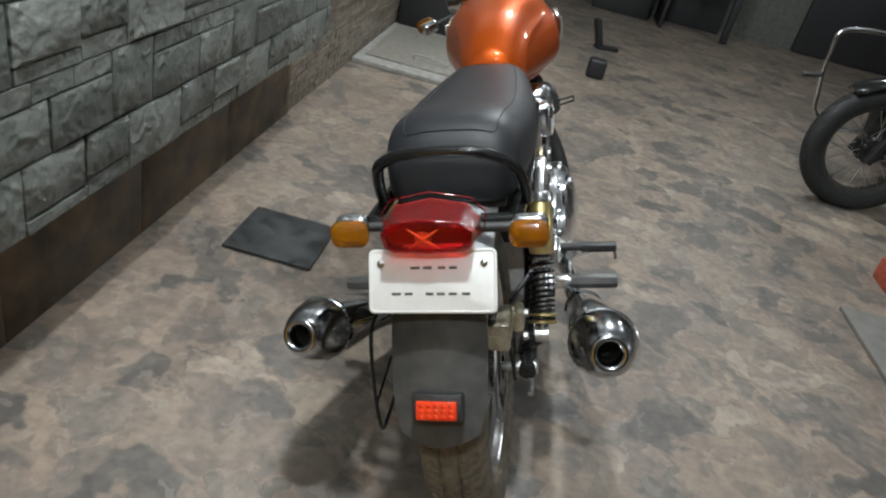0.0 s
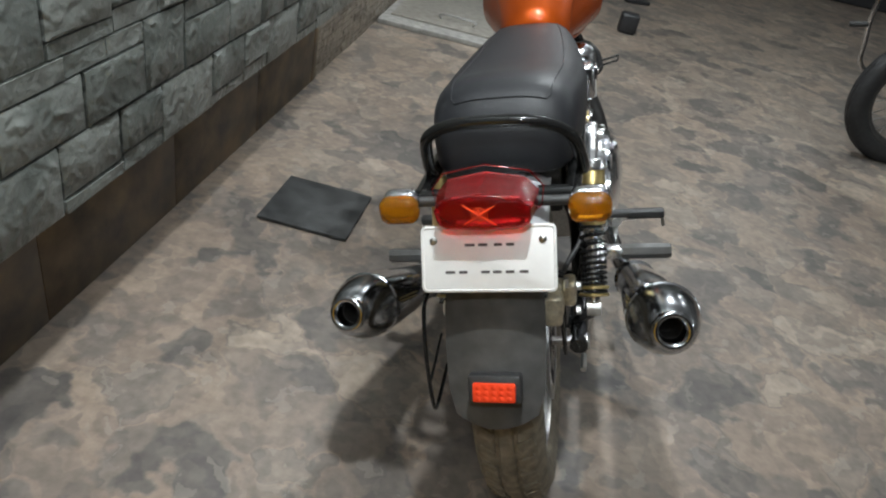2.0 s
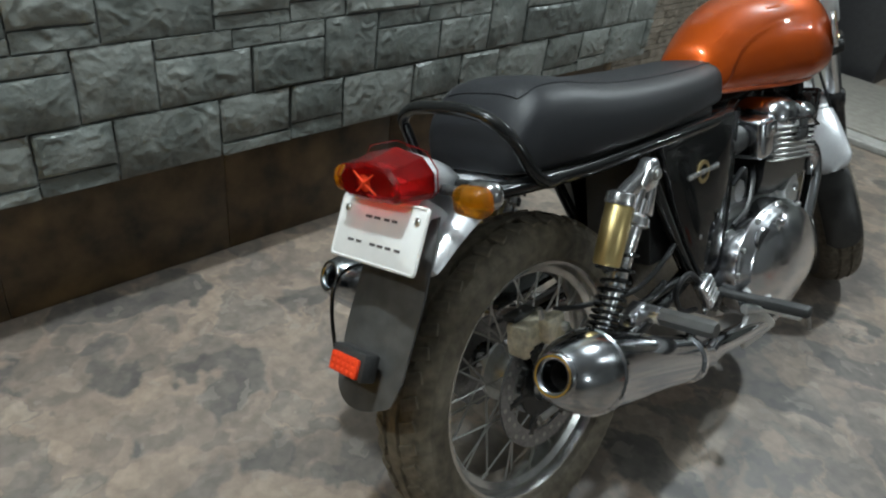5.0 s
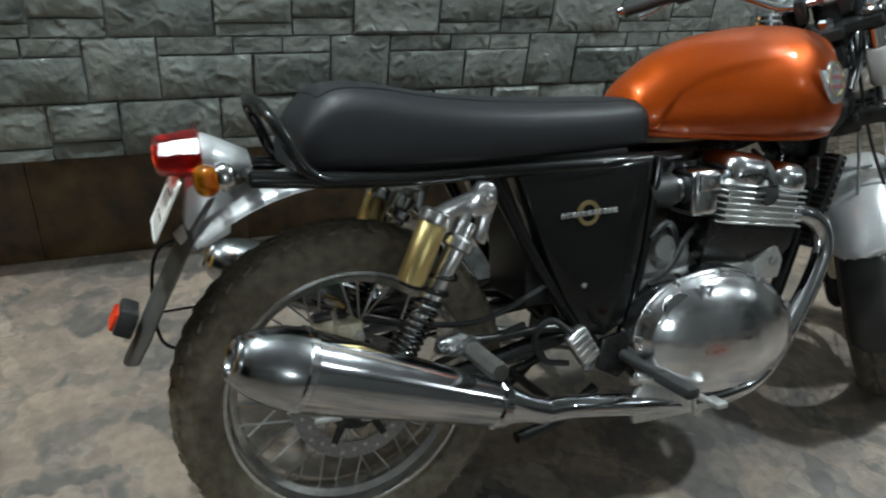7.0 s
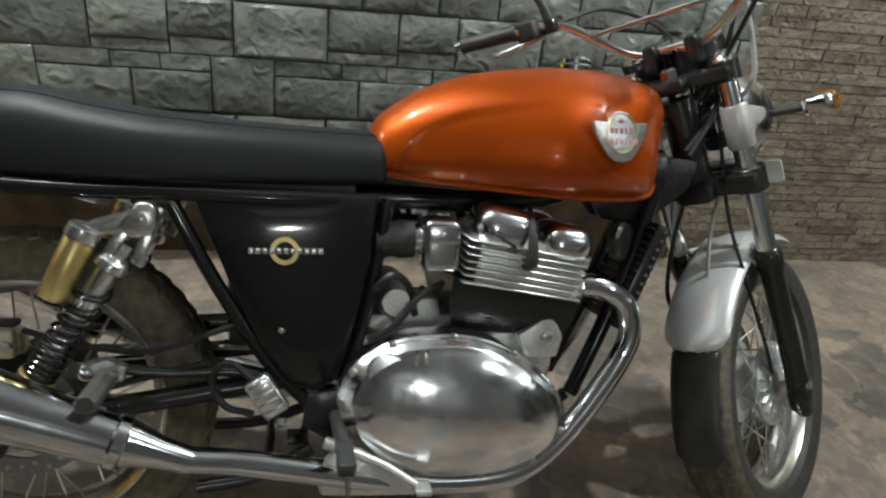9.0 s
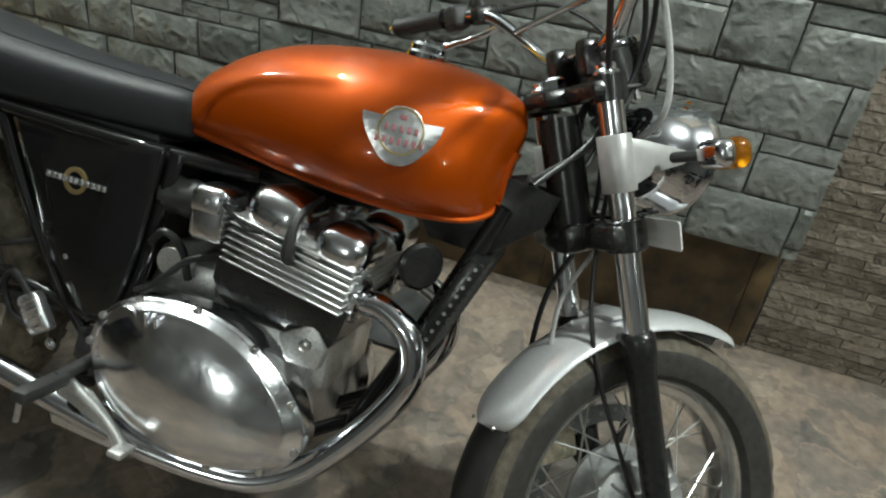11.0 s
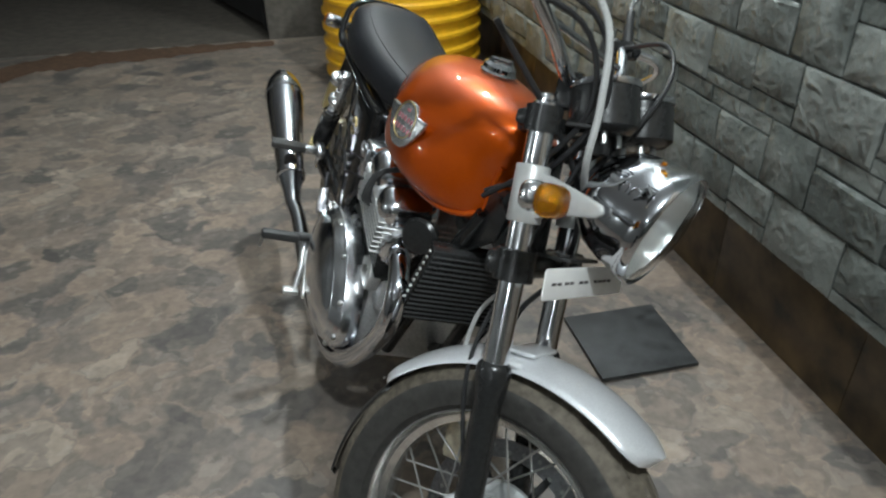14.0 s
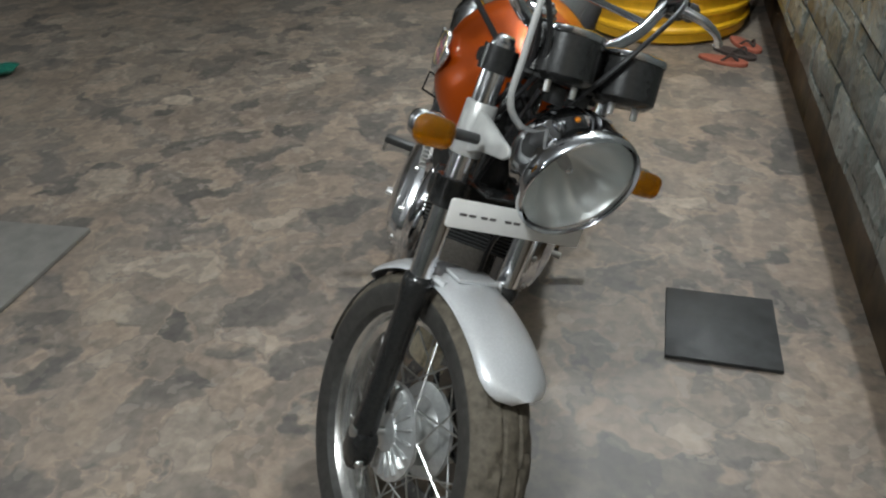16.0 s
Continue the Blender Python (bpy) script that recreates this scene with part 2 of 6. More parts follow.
def floor_mat():
    """Sheet floor with a printed pattern of broken stone patches in beige, brown and grey."""
    m = bpy.data.materials.new("mottled_floor_sheet")
    m.use_nodes = True
    nt = m.node_tree
    b = nt.nodes["Principled BSDF"]
    tc = nt.nodes.new("ShaderNodeTexCoord")
    def noise_at(scale, detail):
        n = nt.nodes.new("ShaderNodeTexNoise")
        n.inputs["Scale"].default_value, n.inputs["Detail"].default_value = scale, detail
        nt.links.new(tc.outputs["Object"], n.inputs["Vector"])
        return n

    place = tc.outputs["Object"]
    for scale, detail, amount in ((5.0, 3, 0.26), (26.0, 4, 0.06)):
        shift = nt.nodes.new("ShaderNodeVectorMath")
        shift.operation = "MULTIPLY_ADD"
        nt.links.new(noise_at(scale, detail).outputs["Color"], shift.inputs[0])
        shift.inputs[1].default_value = (amount, amount, amount)
        nt.links.new(place, shift.inputs[2])
        place = shift.outputs[0]
    layers = []
    for size, smooth in ((7.6, 0.24), (17.0, 0.25)):
        v = nt.nodes.new("ShaderNodeTexVoronoi")
        v.feature = "SMOOTH_F1"
        v.inputs["Scale"].default_value = size
        v.inputs["Smoothness"].default_value = smooth
        nt.links.new(place, v.inputs["Vector"])
        layers.append(v)
    sep = nt.nodes.new("ShaderNodeSeparateColor")
    nt.links.new(layers[0].outputs["Color"], sep.inputs[0])
    ramp = nt.nodes.new("ShaderNodeValToRGB")
    ramp.color_ramp.interpolation = "LINEAR"
    tones = [(0.0, (0.111, 0.101, 0.094)), (0.18, (0.146, 0.129, 0.117)), (0.34, (0.196, 0.166, 0.143)), (0.5, (0.228, 0.186, 0.154)),
             (0.66, (0.259, 0.207, 0.168)), (0.82, (0.174, 0.151, 0.132)), (1.0, (0.307, 0.256, 0.212))]
    e = ramp.color_ramp.elements
    e[0].position, e[0].color = tones[0][0], (*tones[0][1], 1)
    e[1].position, e[1].color = tones[-1][0], (*tones[-1][1], 1)
    for p, c in tones[1:-1]:
        x = e.new(p)
        x.color = (*c, 1)
    nt.links.new(sep.outputs[0], ramp.inputs["Fac"])
    sep2 = nt.nodes.new("ShaderNodeSeparateColor")
    nt.links.new(layers[1].outputs["Color"], sep2.inputs[0])
    ramp2 = nt.nodes.new("ShaderNodeValToRGB")
    e = ramp2.color_ramp.elements
    e[0].position, e[0].color = 0.0, (0.62, 0.62, 0.62, 1)
    e[1].position, e[1].color = 1.0, (1.36, 1.28, 1.16, 1)
    nt.links.new(sep2.outputs[1], ramp2.inputs["Fac"])
    mix = nt.nodes.new("ShaderNodeMix")
    mix.data_type, mix.blend_type = "RGBA", "MULTIPLY"
    mix.inputs["Factor"].default_value = 0.6
    nt.links.new(ramp.outputs["Color"], mix.inputs["A"])
    nt.links.new(ramp2.outputs["Color"], mix.inputs["B"])
    grain = noise_at(32, 9)
    gr = nt.nodes.new("ShaderNodeMapRange")
    gr.inputs["From Min"].default_value, gr.inputs["From Max"].default_value = 0.3, 0.7
    gr.inputs["To Min"].default_value, gr.inputs["To Max"].default_value = 0.8, 1.2
    nt.links.new(grain.outputs["Fac"], gr.inputs["Value"])
    mix2 = nt.nodes.new("ShaderNodeMix")
    mix2.data_type, mix2.blend_type = "RGBA", "MULTIPLY"
    mix2.inputs["Factor"].default_value = 1.0
    nt.links.new(mix.outputs["Result"], mix2.inputs["A"])
    nt.links.new(gr.outputs["Result"], mix2.inputs["B"])
    # small pale chips printed between the patches
    chip = nt.nodes.new("ShaderNodeTexVoronoi")
    chip.inputs["Scale"].default_value = 30
    nt.links.new(place, chip.inputs["Vector"])
    sep3 = nt.nodes.new("ShaderNodeSeparateColor")
    nt.links.new(chip.outputs["Color"], sep3.inputs[0])
    pick = nt.nodes.new("ShaderNodeMapRange")
    pick.inputs["From Min"].default_value, pick.inputs["From Max"].default_value = 0.9, 0.97
    pick.inputs["To Min"].default_value, pick.inputs["To Max"].default_value = 0.0, 0.28
    nt.links.new(sep3.outputs[2], pick.inputs["Value"])
    mix3 = nt.nodes.new("ShaderNodeMix")
    mix3.data_type = "RGBA"
    nt.links.new(pick.outputs["Result"], mix3.inputs["Factor"])
    nt.links.new(mix2.outputs["Result"], mix3.inputs["A"])
    mix3.inputs["B"].default_value = (0.36, 0.32, 0.27, 1)
    # wide worn and dusty areas
    wide = noise_at(1.7, 5)
    wr = nt.nodes.new("ShaderNodeMapRange")
    wr.inputs["From Min"].default_value, wr.inputs["From Max"].default_value = 0.3, 0.7
    wr.inputs["To Min"].default_value, wr.inputs["To Max"].default_value = 0.82, 1.14
    nt.links.new(wide.outputs["Fac"], wr.inputs["Value"])
    mix4 = nt.nodes.new("ShaderNodeMix")
    mix4.data_type, mix4.blend_type = "RGBA", "MULTIPLY"
    mix4.inputs["Factor"].default_value = 1.0
    nt.links.new(mix3.outputs["Result"], mix4.inputs["A"])
    nt.links.new(wr.outputs["Result"], mix4.inputs["B"])
    nt.links.new(mix4.outputs["Result"], b.inputs["Base Color"])
    rr = nt.nodes.new("ShaderNodeMapRange")
    rr.inputs["To Min"].default_value, rr.inputs["To Max"].default_value = 0.38, 0.6
    nt.links.new(grain.outputs["Fac"], rr.inputs["Value"])
    nt.links.new(rr.outputs["Result"], b.inputs["Roughness"])
    bu = nt.nodes.new("ShaderNodeBump")
    bu.inputs["Strength"].default_value, bu.inputs["Distance"].default_value = 0.15, 0.004
    nt.links.new(grain.outputs["Fac"], bu.inputs["Height"])
    nt.links.new(bu.outputs["Normal"], b.inputs["Normal"])
    return m


FLOOR = floor_mat()


# ---- mesh helpers ----
def finish(name, bm, material, angle=40):
    bmesh.ops.recalc_face_normals(bm, faces=bm.faces)
    me = bpy.data.meshes.new(name)
    bm.to_mesh(me)
    bm.free()
    me.materials.append(material)
    for p in me.polygons:
        p.use_smooth = True
    me.set_sharp_from_angle(angle=radians(angle))
    return me


def part(name, bm, material, parent, label="", angle=40):
    ob = new(name, finish(name, bm, material, angle))
    ob.parent = parent
    if label:
        ob["label"] = label
    return ob


def same(name, mesh, m, parent):
    """One more object on a shared mesh, placed in its parent's space."""
    ob = new(name, mesh)
    ob.parent, ob.matrix_basis = parent, m
    return ob


def thing(name, label, category, place=None, kind="", group=""):
    ob = new(name)
    ob.empty_display_size = 0.1
    if place is not None:
        ob.matrix_basis = place
    return tagged(ob, label, category, group, kind)


def solo(name, bm, material, label, category, kind="", angle=40, group=""):
    return tagged(new(name, finish(name, bm, material, angle)), label, category, group, kind)


def merged(*bms):
    out = bmesh.new()
    for b in bms:
        me = bpy.data.meshes.new("joined")
        b.to_mesh(me)
        b.free()
        out.from_mesh(me)
        bpy.data.meshes.remove(me)
    return out


def moved(bm, m):
    bmesh.ops.transform(bm, matrix=m, verts=bm.verts)
    return bm


def smooth_line(pts, n=6):
    """Catmull-Rom through the points."""
    p = [Vector(v) for v in pts]
    p = [2 * p[0] - p[1], *p, 2 * p[-1] - p[-2]]
    out = []
    for i in range(1, len(p) - 2):
        a, b, c, d = p[i - 1:i + 3]
        for k in range(n):
            t = k / n
            out.append(0.5 * (2 * b + (c - a) * t + (2 * a - 5 * b + 4 * c - d) * t * t + (3 * b - a - 3 * c + d) * t ** 3))
    out.append(p[-2])
    return out


def tube(pts, r, seg=10, n=6, bm=None, closed=False, cap=True):
    """A round bar along the points; r is one radius or one for each given point."""
    bm = bm or bmesh.new()
    line = smooth_line(pts, n) if n > 1 else [Vector(v) for v in pts]
    if isinstance(r, (list, tuple)):
        rr = [1.0 * float(np.interp(i / (len(line) - 1) * (len(r) - 1), range(len(r)), r)) for i in range(len(line))]
    else:
        rr = [r] * len(line)
    tan = (line[1] - line[0]).normalized()
    up = tan.orthogonal().normalized()
    rings = []
    for i, v in enumerate(line):
        t2 = (line[min(i + 1, len(line) - 1)] - line[max(i - 1, 0)]).normalized()
        up = (up - t2 * up.dot(t2)).normalized()
        side = t2.cross(up)
        rings.append([bm.verts.new(v + rr[i] * (math.cos(a) * up + math.sin(a) * side)) for a in [2 * math.pi * k / seg for k in range(seg)]])
    for a, b in zip(rings, rings[1:]):
        for k in range(seg):
            bm.faces.new((a[k], a[(k + 1) % seg], b[(k + 1) % seg], b[k]))
    if cap:
        bm.faces.new(rings[0][::-1])
        bm.faces.new(rings[-1])
    return bm


def rod(a, b, r, seg=10, bm=None):
    return tube([a, b], r, seg, 1, bm)


def lathe(profile, origin=(0, 0, 0), axis=(1, 0, 0), seg=32, bm=None, closed=False, wave=None, cap=True):
    """Turns a profile of (along, radius) about the axis. wave(i, j) shifts the radius."""
    bm = bm or bmesh.new()
    ax = Vector(axis).normalized()
    u = ax.orthogonal().normalized()
    v = ax.cross(u)
    o = Vector(origin)
    rings = []
    for j, (a, r) in enumerate(profile):
        ring = []
        for i in range(seg):
            t = 2 * math.pi * i / seg
            q = r + (wave(i, j) if wave else 0)
            ring.append(bm.verts.new(o + ax * a + q * (math.cos(t) * u + math.sin(t) * v)))
        rings.append(ring)
    pairs = list(zip(rings, rings[1:]))
    if closed:
        pairs.append((rings[-1], rings[0]))
    for a, b in pairs:
        for k in range(seg):
            bm.faces.new((a[k], a[(k + 1) % seg], b[(k + 1) % seg], b[k]))
    if cap and not closed:
        for ring, r in ((rings[0], profile[0][1]), (rings[-1], profile[-1][1])):
            if r > 1e-6:
                bm.faces.new(ring)
    return bm


def loft(rings, cap=True, closed=False, bm=None):
    bm = bm or bmesh.new()
    rr = [[bm.verts.new(p) for p in ring] for ring in rings]
    n = len(rr[0])
    for a, b in zip(rr, rr[1:]):
        for k in range(n):
            bm.faces.new((a[k], a[(k + 1) % n], b[(k + 1) % n], b[k]))
    if cap:
        bm.faces.new(rr[0][::-1])
        bm.faces.new(rr[-1])
    return bm


def box(c, s, bevel=0.0, bm=None, seg=2, m=None):
    """A block of size s about c, with rounded edges."""
    out = bmesh.new()
    bmesh.ops.create_cube(out, size=1)
    bmesh.ops.scale(out, vec=s, verts=out.verts)
    if bevel:
        bmesh.ops.bevel(out, geom=out.edges[:], offset=bevel, segments=seg, profile=0.5, affect="EDGES")
    bmesh.ops.translate(out, vec=c, verts=out.verts)
    if m is not None:
        bmesh.ops.transform(out, matrix=m, verts=out.verts)
    return merged(bm, out) if bm else out


def slab(outline, a, b, axis=0, bevel=0.003, bm=None):
    """A plate: the outline in the two other axes, from a to b along the axis."""
    out = bmesh.new()
    def at(p, d):
        q = list(p)
        q.insert(axis, d)
        return q
    lo = [out.verts.new(at(p, a)) for p in outline]
    hi = [out.verts.new(at(p, b)) for p in outline]
    n = len(lo)
    out.faces.new(lo)
    out.faces.new(hi[::-1])
    for k in range(n):
        out.faces.new((lo[k], hi[k], hi[(k + 1) % n], lo[(k + 1) % n]))
    bmesh.ops.recalc_face_normals(out, faces=out.faces)
    if bevel:
        bmesh.ops.bevel(out, geom=out.edges[:], offset=bevel, segments=2, profile=0.5, affect="EDGES")
    return merged(bm, out) if bm else out


def oval(w, h, n, power=2.0, phase=0.0):
    out = []
    for i in range(n):
        t = 2 * math.pi * i / n + phase
        c, s = math.cos(t), math.sin(t)
        out.append((w * math.copysign(abs(c) ** (2 / power), c), h * math.copysign(abs(s) ** (2 / power), s)))
    return out


# ---- the place ----
WALL_X, BACK_X = -0.742, -0.9      # face of the stone panel; the wall behind it
PANEL_Z, PANEL_END, REAR_Y, FAR_Y, SIDE_X = 0.384, 2.12, -2.72, 7.95, 5.2

solo("floor", box(((BACK_X + SIDE_X) / 2, (REAR_Y + FAR_Y) / 2, -0.03), (SIDE_X - BACK_X, FAR_Y - REAR_Y, 0.06)), FLOOR, "mottled beige, brown and grey stone-pattern sheet floor", "floor", "structure")
solo("ground", box((1.5, -6.0, -0.06), (9.0, 6.5 - 0.004, 0.1)), GROUND, "dusty grey cement yard beyond the opening", "ground", "structure")

solo("wall_left", box((BACK_X - 0.1, (REAR_Y + FAR_Y) / 2, CEIL / 2), (0.2 - 0.004, FAR_Y - REAR_Y, CEIL)), CEMENT, "plastered wall behind the stone cladding", "wall", "structure")
solo("wall_far", box((2.2, FAR_Y + 0.1, CEIL / 2), (6.4, 0.2, CEIL)), FAR_PLASTER, "dull grey-green plastered far wall", "wall", "structure")
# unseen right wall, added; its tone sets what the chrome mirrors
solo("wall_right", box((SIDE_X + 0.1, 3.2, CEIL / 2), (0.2, 12.2, CEIL)), WALL_WHITE, "plain plastered wall, unseen, added to close the room", "wall", "structure")
# rear wall with the open gateway: a pier beside the water tank and one on the far side
solo("wall_rear", merged(box((-0.21, REAR_Y - 0.08, CEIL / 2), (1.38, 0.16, CEIL)), box((4.4, REAR_Y - 0.08, CEIL / 2), (1.6, 0.16, CEIL)),
                         box((2.02, REAR_Y - 0.08, 2.55), (3.16, 0.156, 0.8))), REAR_CEMENT, "rough grey rear wall with an open gateway", "wall", "structure")
solo("yard_wall", box((2.0, -6.0, 1.2), (9.0, 0.2, 2.5)), DARK_STEEL, "dark wall across the yard", "wall", "structure")
# unseen ceiling, added for bounced lamp light and the tone in the chrome
solo("ceiling", box((2.2, 3.2, CEIL + 0.06), (6.6, 12.4, 0.12)), CEIL_WHITE, "plain pale ceiling, unseen, added to bounce light", "ceiling", "structure")

# panel core: carries the stones
solo("stone_panel", box(((WALL_X - 0.012 + BACK_X) / 2, (REAR_Y + PANEL_END) / 2, (PANEL_Z + CEIL) / 2 + 0.004),
                        (WALL_X - 0.012 - BACK_X - 0.004, PANEL_END - REAR_Y - 0.01, CEIL - PANEL_Z - 0.01)), JOINT,
     "boxed-out wall panel clad in grey split stone", "wall panel", "structure")
PANEL = bpy.data.objects["stone_panel"]

SKIRTING = thing("skirting", "dark brown marble skirting tiles under the stone panel", "skirting", kind="structure")
y = REAR_Y + 0.01
while y < PANEL_END - 0.01:
    w = min(0.595, PANEL_END - 0.005 - y)
    part("skirting_tile", box((BACK_X + 0.009, y + w / 2, PANEL_Z / 2), (0.016, w, PANEL_Z - 0.004), 0.002), SKIRT, SKIRTING)
    y += w + 0.0012

# lamps that light the garage
for place, watts, size in LAMPS:
    b = thing("ceiling_lamp", "small round bulb in a white ceiling holder", "lamp", Matrix.Translation((place[0], place[1], CEIL)))
    part("holder", lathe([(0, 0.05), (0.02, 0.05), (0.03, 0.03), (0.09, 0.028)], (0, 0, -0.002), (0, 0, -1), 20), CEIL_WHITE, b)

# holder for the added bulb, out of view on the right wall
wl = thing("fill_wall_lamp", "unseen white bulb holder on the wall, added for fill light on the motorcycle", "lamp", Matrix.Translation((SIDE_X, FILL_BULB[1], FILL_BULB[2])))
part("holder", lathe([(0, 0.05), (0.02, 0.05), (0.03, 0.03), (0.12, 0.028)], (-0.002, 0, 0), (-1, 0, 0), 20), CEIL_WHITE, wl)

# black stone tile lying loose on the floor
solo("loose_tile", box((-0.495, 1.057, 0.008), (0.292, 0.29, 0.012), 0.002), RUBBER_MAT, "loose square black stone tile lying on the floor", "tile")

# grey slab on the floor
solo("stone_slab", slab([(1.615, 0.975), (2.35, 1.02), (2.31, 1.73), (1.59, 1.68)], 0.002, 0.018, 2, 0.002), SLAB, "thin grey stone slab lying flat on the floor", "slab")

# water sump hatch
h = thing("floor_hatch", "worn sheet-steel sump hatch set in a raised frame", "hatch")
part("frame", slab([(-0.88, 3.15), (0.08, 3.14), (0.08, 4.24), (-0.88, 4.24)], 0.001, 0.03, 2, 0.004), CEMENT, h)
part("cover", slab([(-0.83, 3.27), (0.02, 3.26), (0.02, 4.19), (-0.83, 4.19)], 0.03, 0.042, 2, 0.003), DULL_STEEL, h, "pale worn steel cover")
part("handle", tube([(-0.55, 3.40, 0.04), (-0.55, 3.40, 0.07), (-0.35, 3.39, 0.07), (-0.35, 3.39, 0.04)], 0.006, 8, 4), STEEL, h)
solo("steel_cabinet", box((-0.64, 4.52, 0.45), (0.46, 0.45, 0.9), 0.01), DARK_STEEL, "low black steel cabinet against the wall", "cabinet")

# far furniture
def desk(x, y, w, d, hh):
    t = thing("work_desk", "dark desk with closed side and back panels by the far wall", "desk", Matrix.Translation((x, y, 0)))
    part("top", box((0, 0, hh - 0.015), (w, d, 0.03), 0.006), DARK_STEEL, t)
    part("side_panel", box((-w / 2 + 0.02, 0, (hh - 0.03) / 2), (0.03, d - 0.02, hh - 0.034), 0.004), DARK_STEEL, t)
    part("back_panel", box((0.02, d / 2 - 0.03, (hh - 0.03) / 2), (w - 0.06, 0.025, hh - 0.034), 0.004), DARK_STEEL, t)
    part("leg", box((w / 2 - 0.05, -d / 2 + 0.05, (hh - 0.03) / 2), (0.07, 0.07, hh - 0.034), 0.006), DARK_STEEL, t)
    part("drawer_front", box((0.02, -d / 2 + 0.03, hh - 0.12), (w - 0.16, 0.02, 0.16), 0.004), DARK_STEEL, t)


desk(1.74, 7.44, 0.76, 0.62, 0.75)
chest = thing("low_chest", "dark low chest near the far wall", "chest", Matrix.Translation((0.95, 7.6, 0)))
part("body", box((0, 0, 0.2), (0.62, 0.4, 0.398), 0.01), DARK_STEEL, chest)
part("lid", box((0, 0, 0.415), (0.64, 0.42, 0.03), 0.008), DARK_STEEL, chest)
solo("door_leaf", box((3.65, 7.9, 1.05), (1.3, 0.05, 2.08), 0.004), DARK_STEEL, "dark steel door leaf leaning at the far wall", "door")
# simple bent piece as stand-in for an unclear shape on the floor
off = thing("bent_dark_piece", "dark bent piece standing in for an unclear shape on the floor", "offcut", pose(0.72, 5.35, 0, 0, 0, 20))
part("foot", box((0.02, 0, 0.015), (0.2, 0.09, 0.028), 0.006), DARK_STEEL, off)
part("upright", box((-0.05, 0, 0.14), (0.05, 0.08, 0.222), 0.01, m=Matrix.Translation((-0.05, 0, 0.03)) @ pose(0, 0, 0, 0, -22, 0) @ Matrix.Translation((0.05, 0, -0.03))), DARK_STEEL, off)
# plain box as stand-in for an unclear dark shape on the floor
solo("dark_block", box((0.62, 4.32, 0.068), (0.13, 0.11, 0.135), 0.02, seg=3), DARK_STEEL, "small dark block standing in for an unclear dark shape on the floor", "block")
solo("clay_block", box((1.93, 2.0, 0.05), (0.11, 0.22, 0.1), 0.008), BRICK_RED, "red clay brick on the floor", "brick")

# gate leaf and mud line at the rear opening
g = thing("gate_leaf", "dark steel gate leaf standing open", "gate", pose(0.47, REAR_Y - 0.18, 0, 0, 0, -70))
part("panel", box((0.75, 0, 1.05), (1.5, 0.03, 2.0), 0.004), DARK_STEEL, g)
part("post", box((0.02, 0, 1.07), (0.05, 0.05, 2.1), 0.004), DARK_STEEL, g)


def mud_line():
    rng = random.Random(5)
    bm = bmesh.new()
    prev = None
    for i in range(60):
        x = 0.45 + i * 0.045
        mid_y = np.interp(x, [0.45, 0.75, 1.35, 1.9, 2.25, 2.6, 3.2], [-2.62, -2.6, -2.55, -2.5, -2.22, -2.1, -1.85])
        w = np.interp(x, [0.45, 0.75, 1.35, 1.9, 2.25, 3.2], [0.06, 0.08, 0.15, 0.2, 0.2, 0.1]) * rng.uniform(0.8, 1.2)
        o = rng.uniform(-0.015, 0.015)
        row = [bm.verts.new((x, mid_y - w + o, 0.002)), bm.verts.new((x, mid_y + o, 0.009)), bm.verts.new((x, mid_y + w + o, 0.002))]
        if prev:
            for a in range(2):
                bm.faces.new((prev[a], row[a], row[a + 1], prev[a + 1]))
        prev = row
    return bm


solo("mud_line", mud_line(), MUD, "uneven line of dried brown mud across the floor", "mud", "stuff")


# yellow water tank
def water_tank():
    t = thing("water_tank", "ribbed yellow plastic water tank on the floor", "water tank", Matrix.Translation((-0.30, -1.6, 0)))
    prof = [(0.0, 0.0), (0.0, 0.41), (0.02, 0.44)]
    z = 0.06
    while z < 1.0:
        prof += [(z, 0.442), (z + 0.012, 0.456), (z + 0.028, 0.456), (z + 0.04, 0.442), (z + 0.07, 0.439)]
        z += 0.085
    prof += [(1.06, 0.42), (1.13, 0.34), (1.16, 0.22), (1.16, 0.2)]
    part("body", lathe(prof, (0, 0, 0.001), (0, 0, 1), 56), TANK_YELLOW, t)
    part("lid", lathe([(1.16, 0.0), (1.16, 0.215), (1.2, 0.215), (1.215, 0.19), (1.22, 0.0)], (0, 0, 0.003), (0, 0, 1), 40), TANK_YELLOW, t)


water_tank()


def sandal(m, material):
    t = thing("sandal", "worn foam flip-flop lying by the wall", "sandal", m, group="sandals by the wall")
    outline = [(0.045 * math.sin(a) * (1.0 + 0.2 * math.cos(a)), 0.125 * math.cos(a)) for a in [2 * math.pi * k / 24 for k in range(24)]]
    part("sole", slab(outline, 0.001, 0.02, 2, 0.004), material, t)
    part("strap", merged(tube([(-0.036, 0.0, 0.015), (-0.02, 0.04, 0.045), (0.0, 0.075, 0.02)], 0.006, 8), tube([(0.036, 0.0, 0.015), (0.02, 0.04, 0.045), (0.0, 0.075, 0.02)], 0.006, 8)), SANDAL_DARK, t)


sandal(pose(-0.60, -0.98, 0, 0, 0, 65), SANDAL)
sandal(pose(-0.66, -1.09, 0, 0, 0, 50), SANDAL_DARK)
sandal(pose(-0.72, -1.22, 0.0, 0, 0, 30), SANDAL)

bm = bmesh.new()
bmesh.ops.create_icosphere(bm, subdivisions=3, radius=0.08)
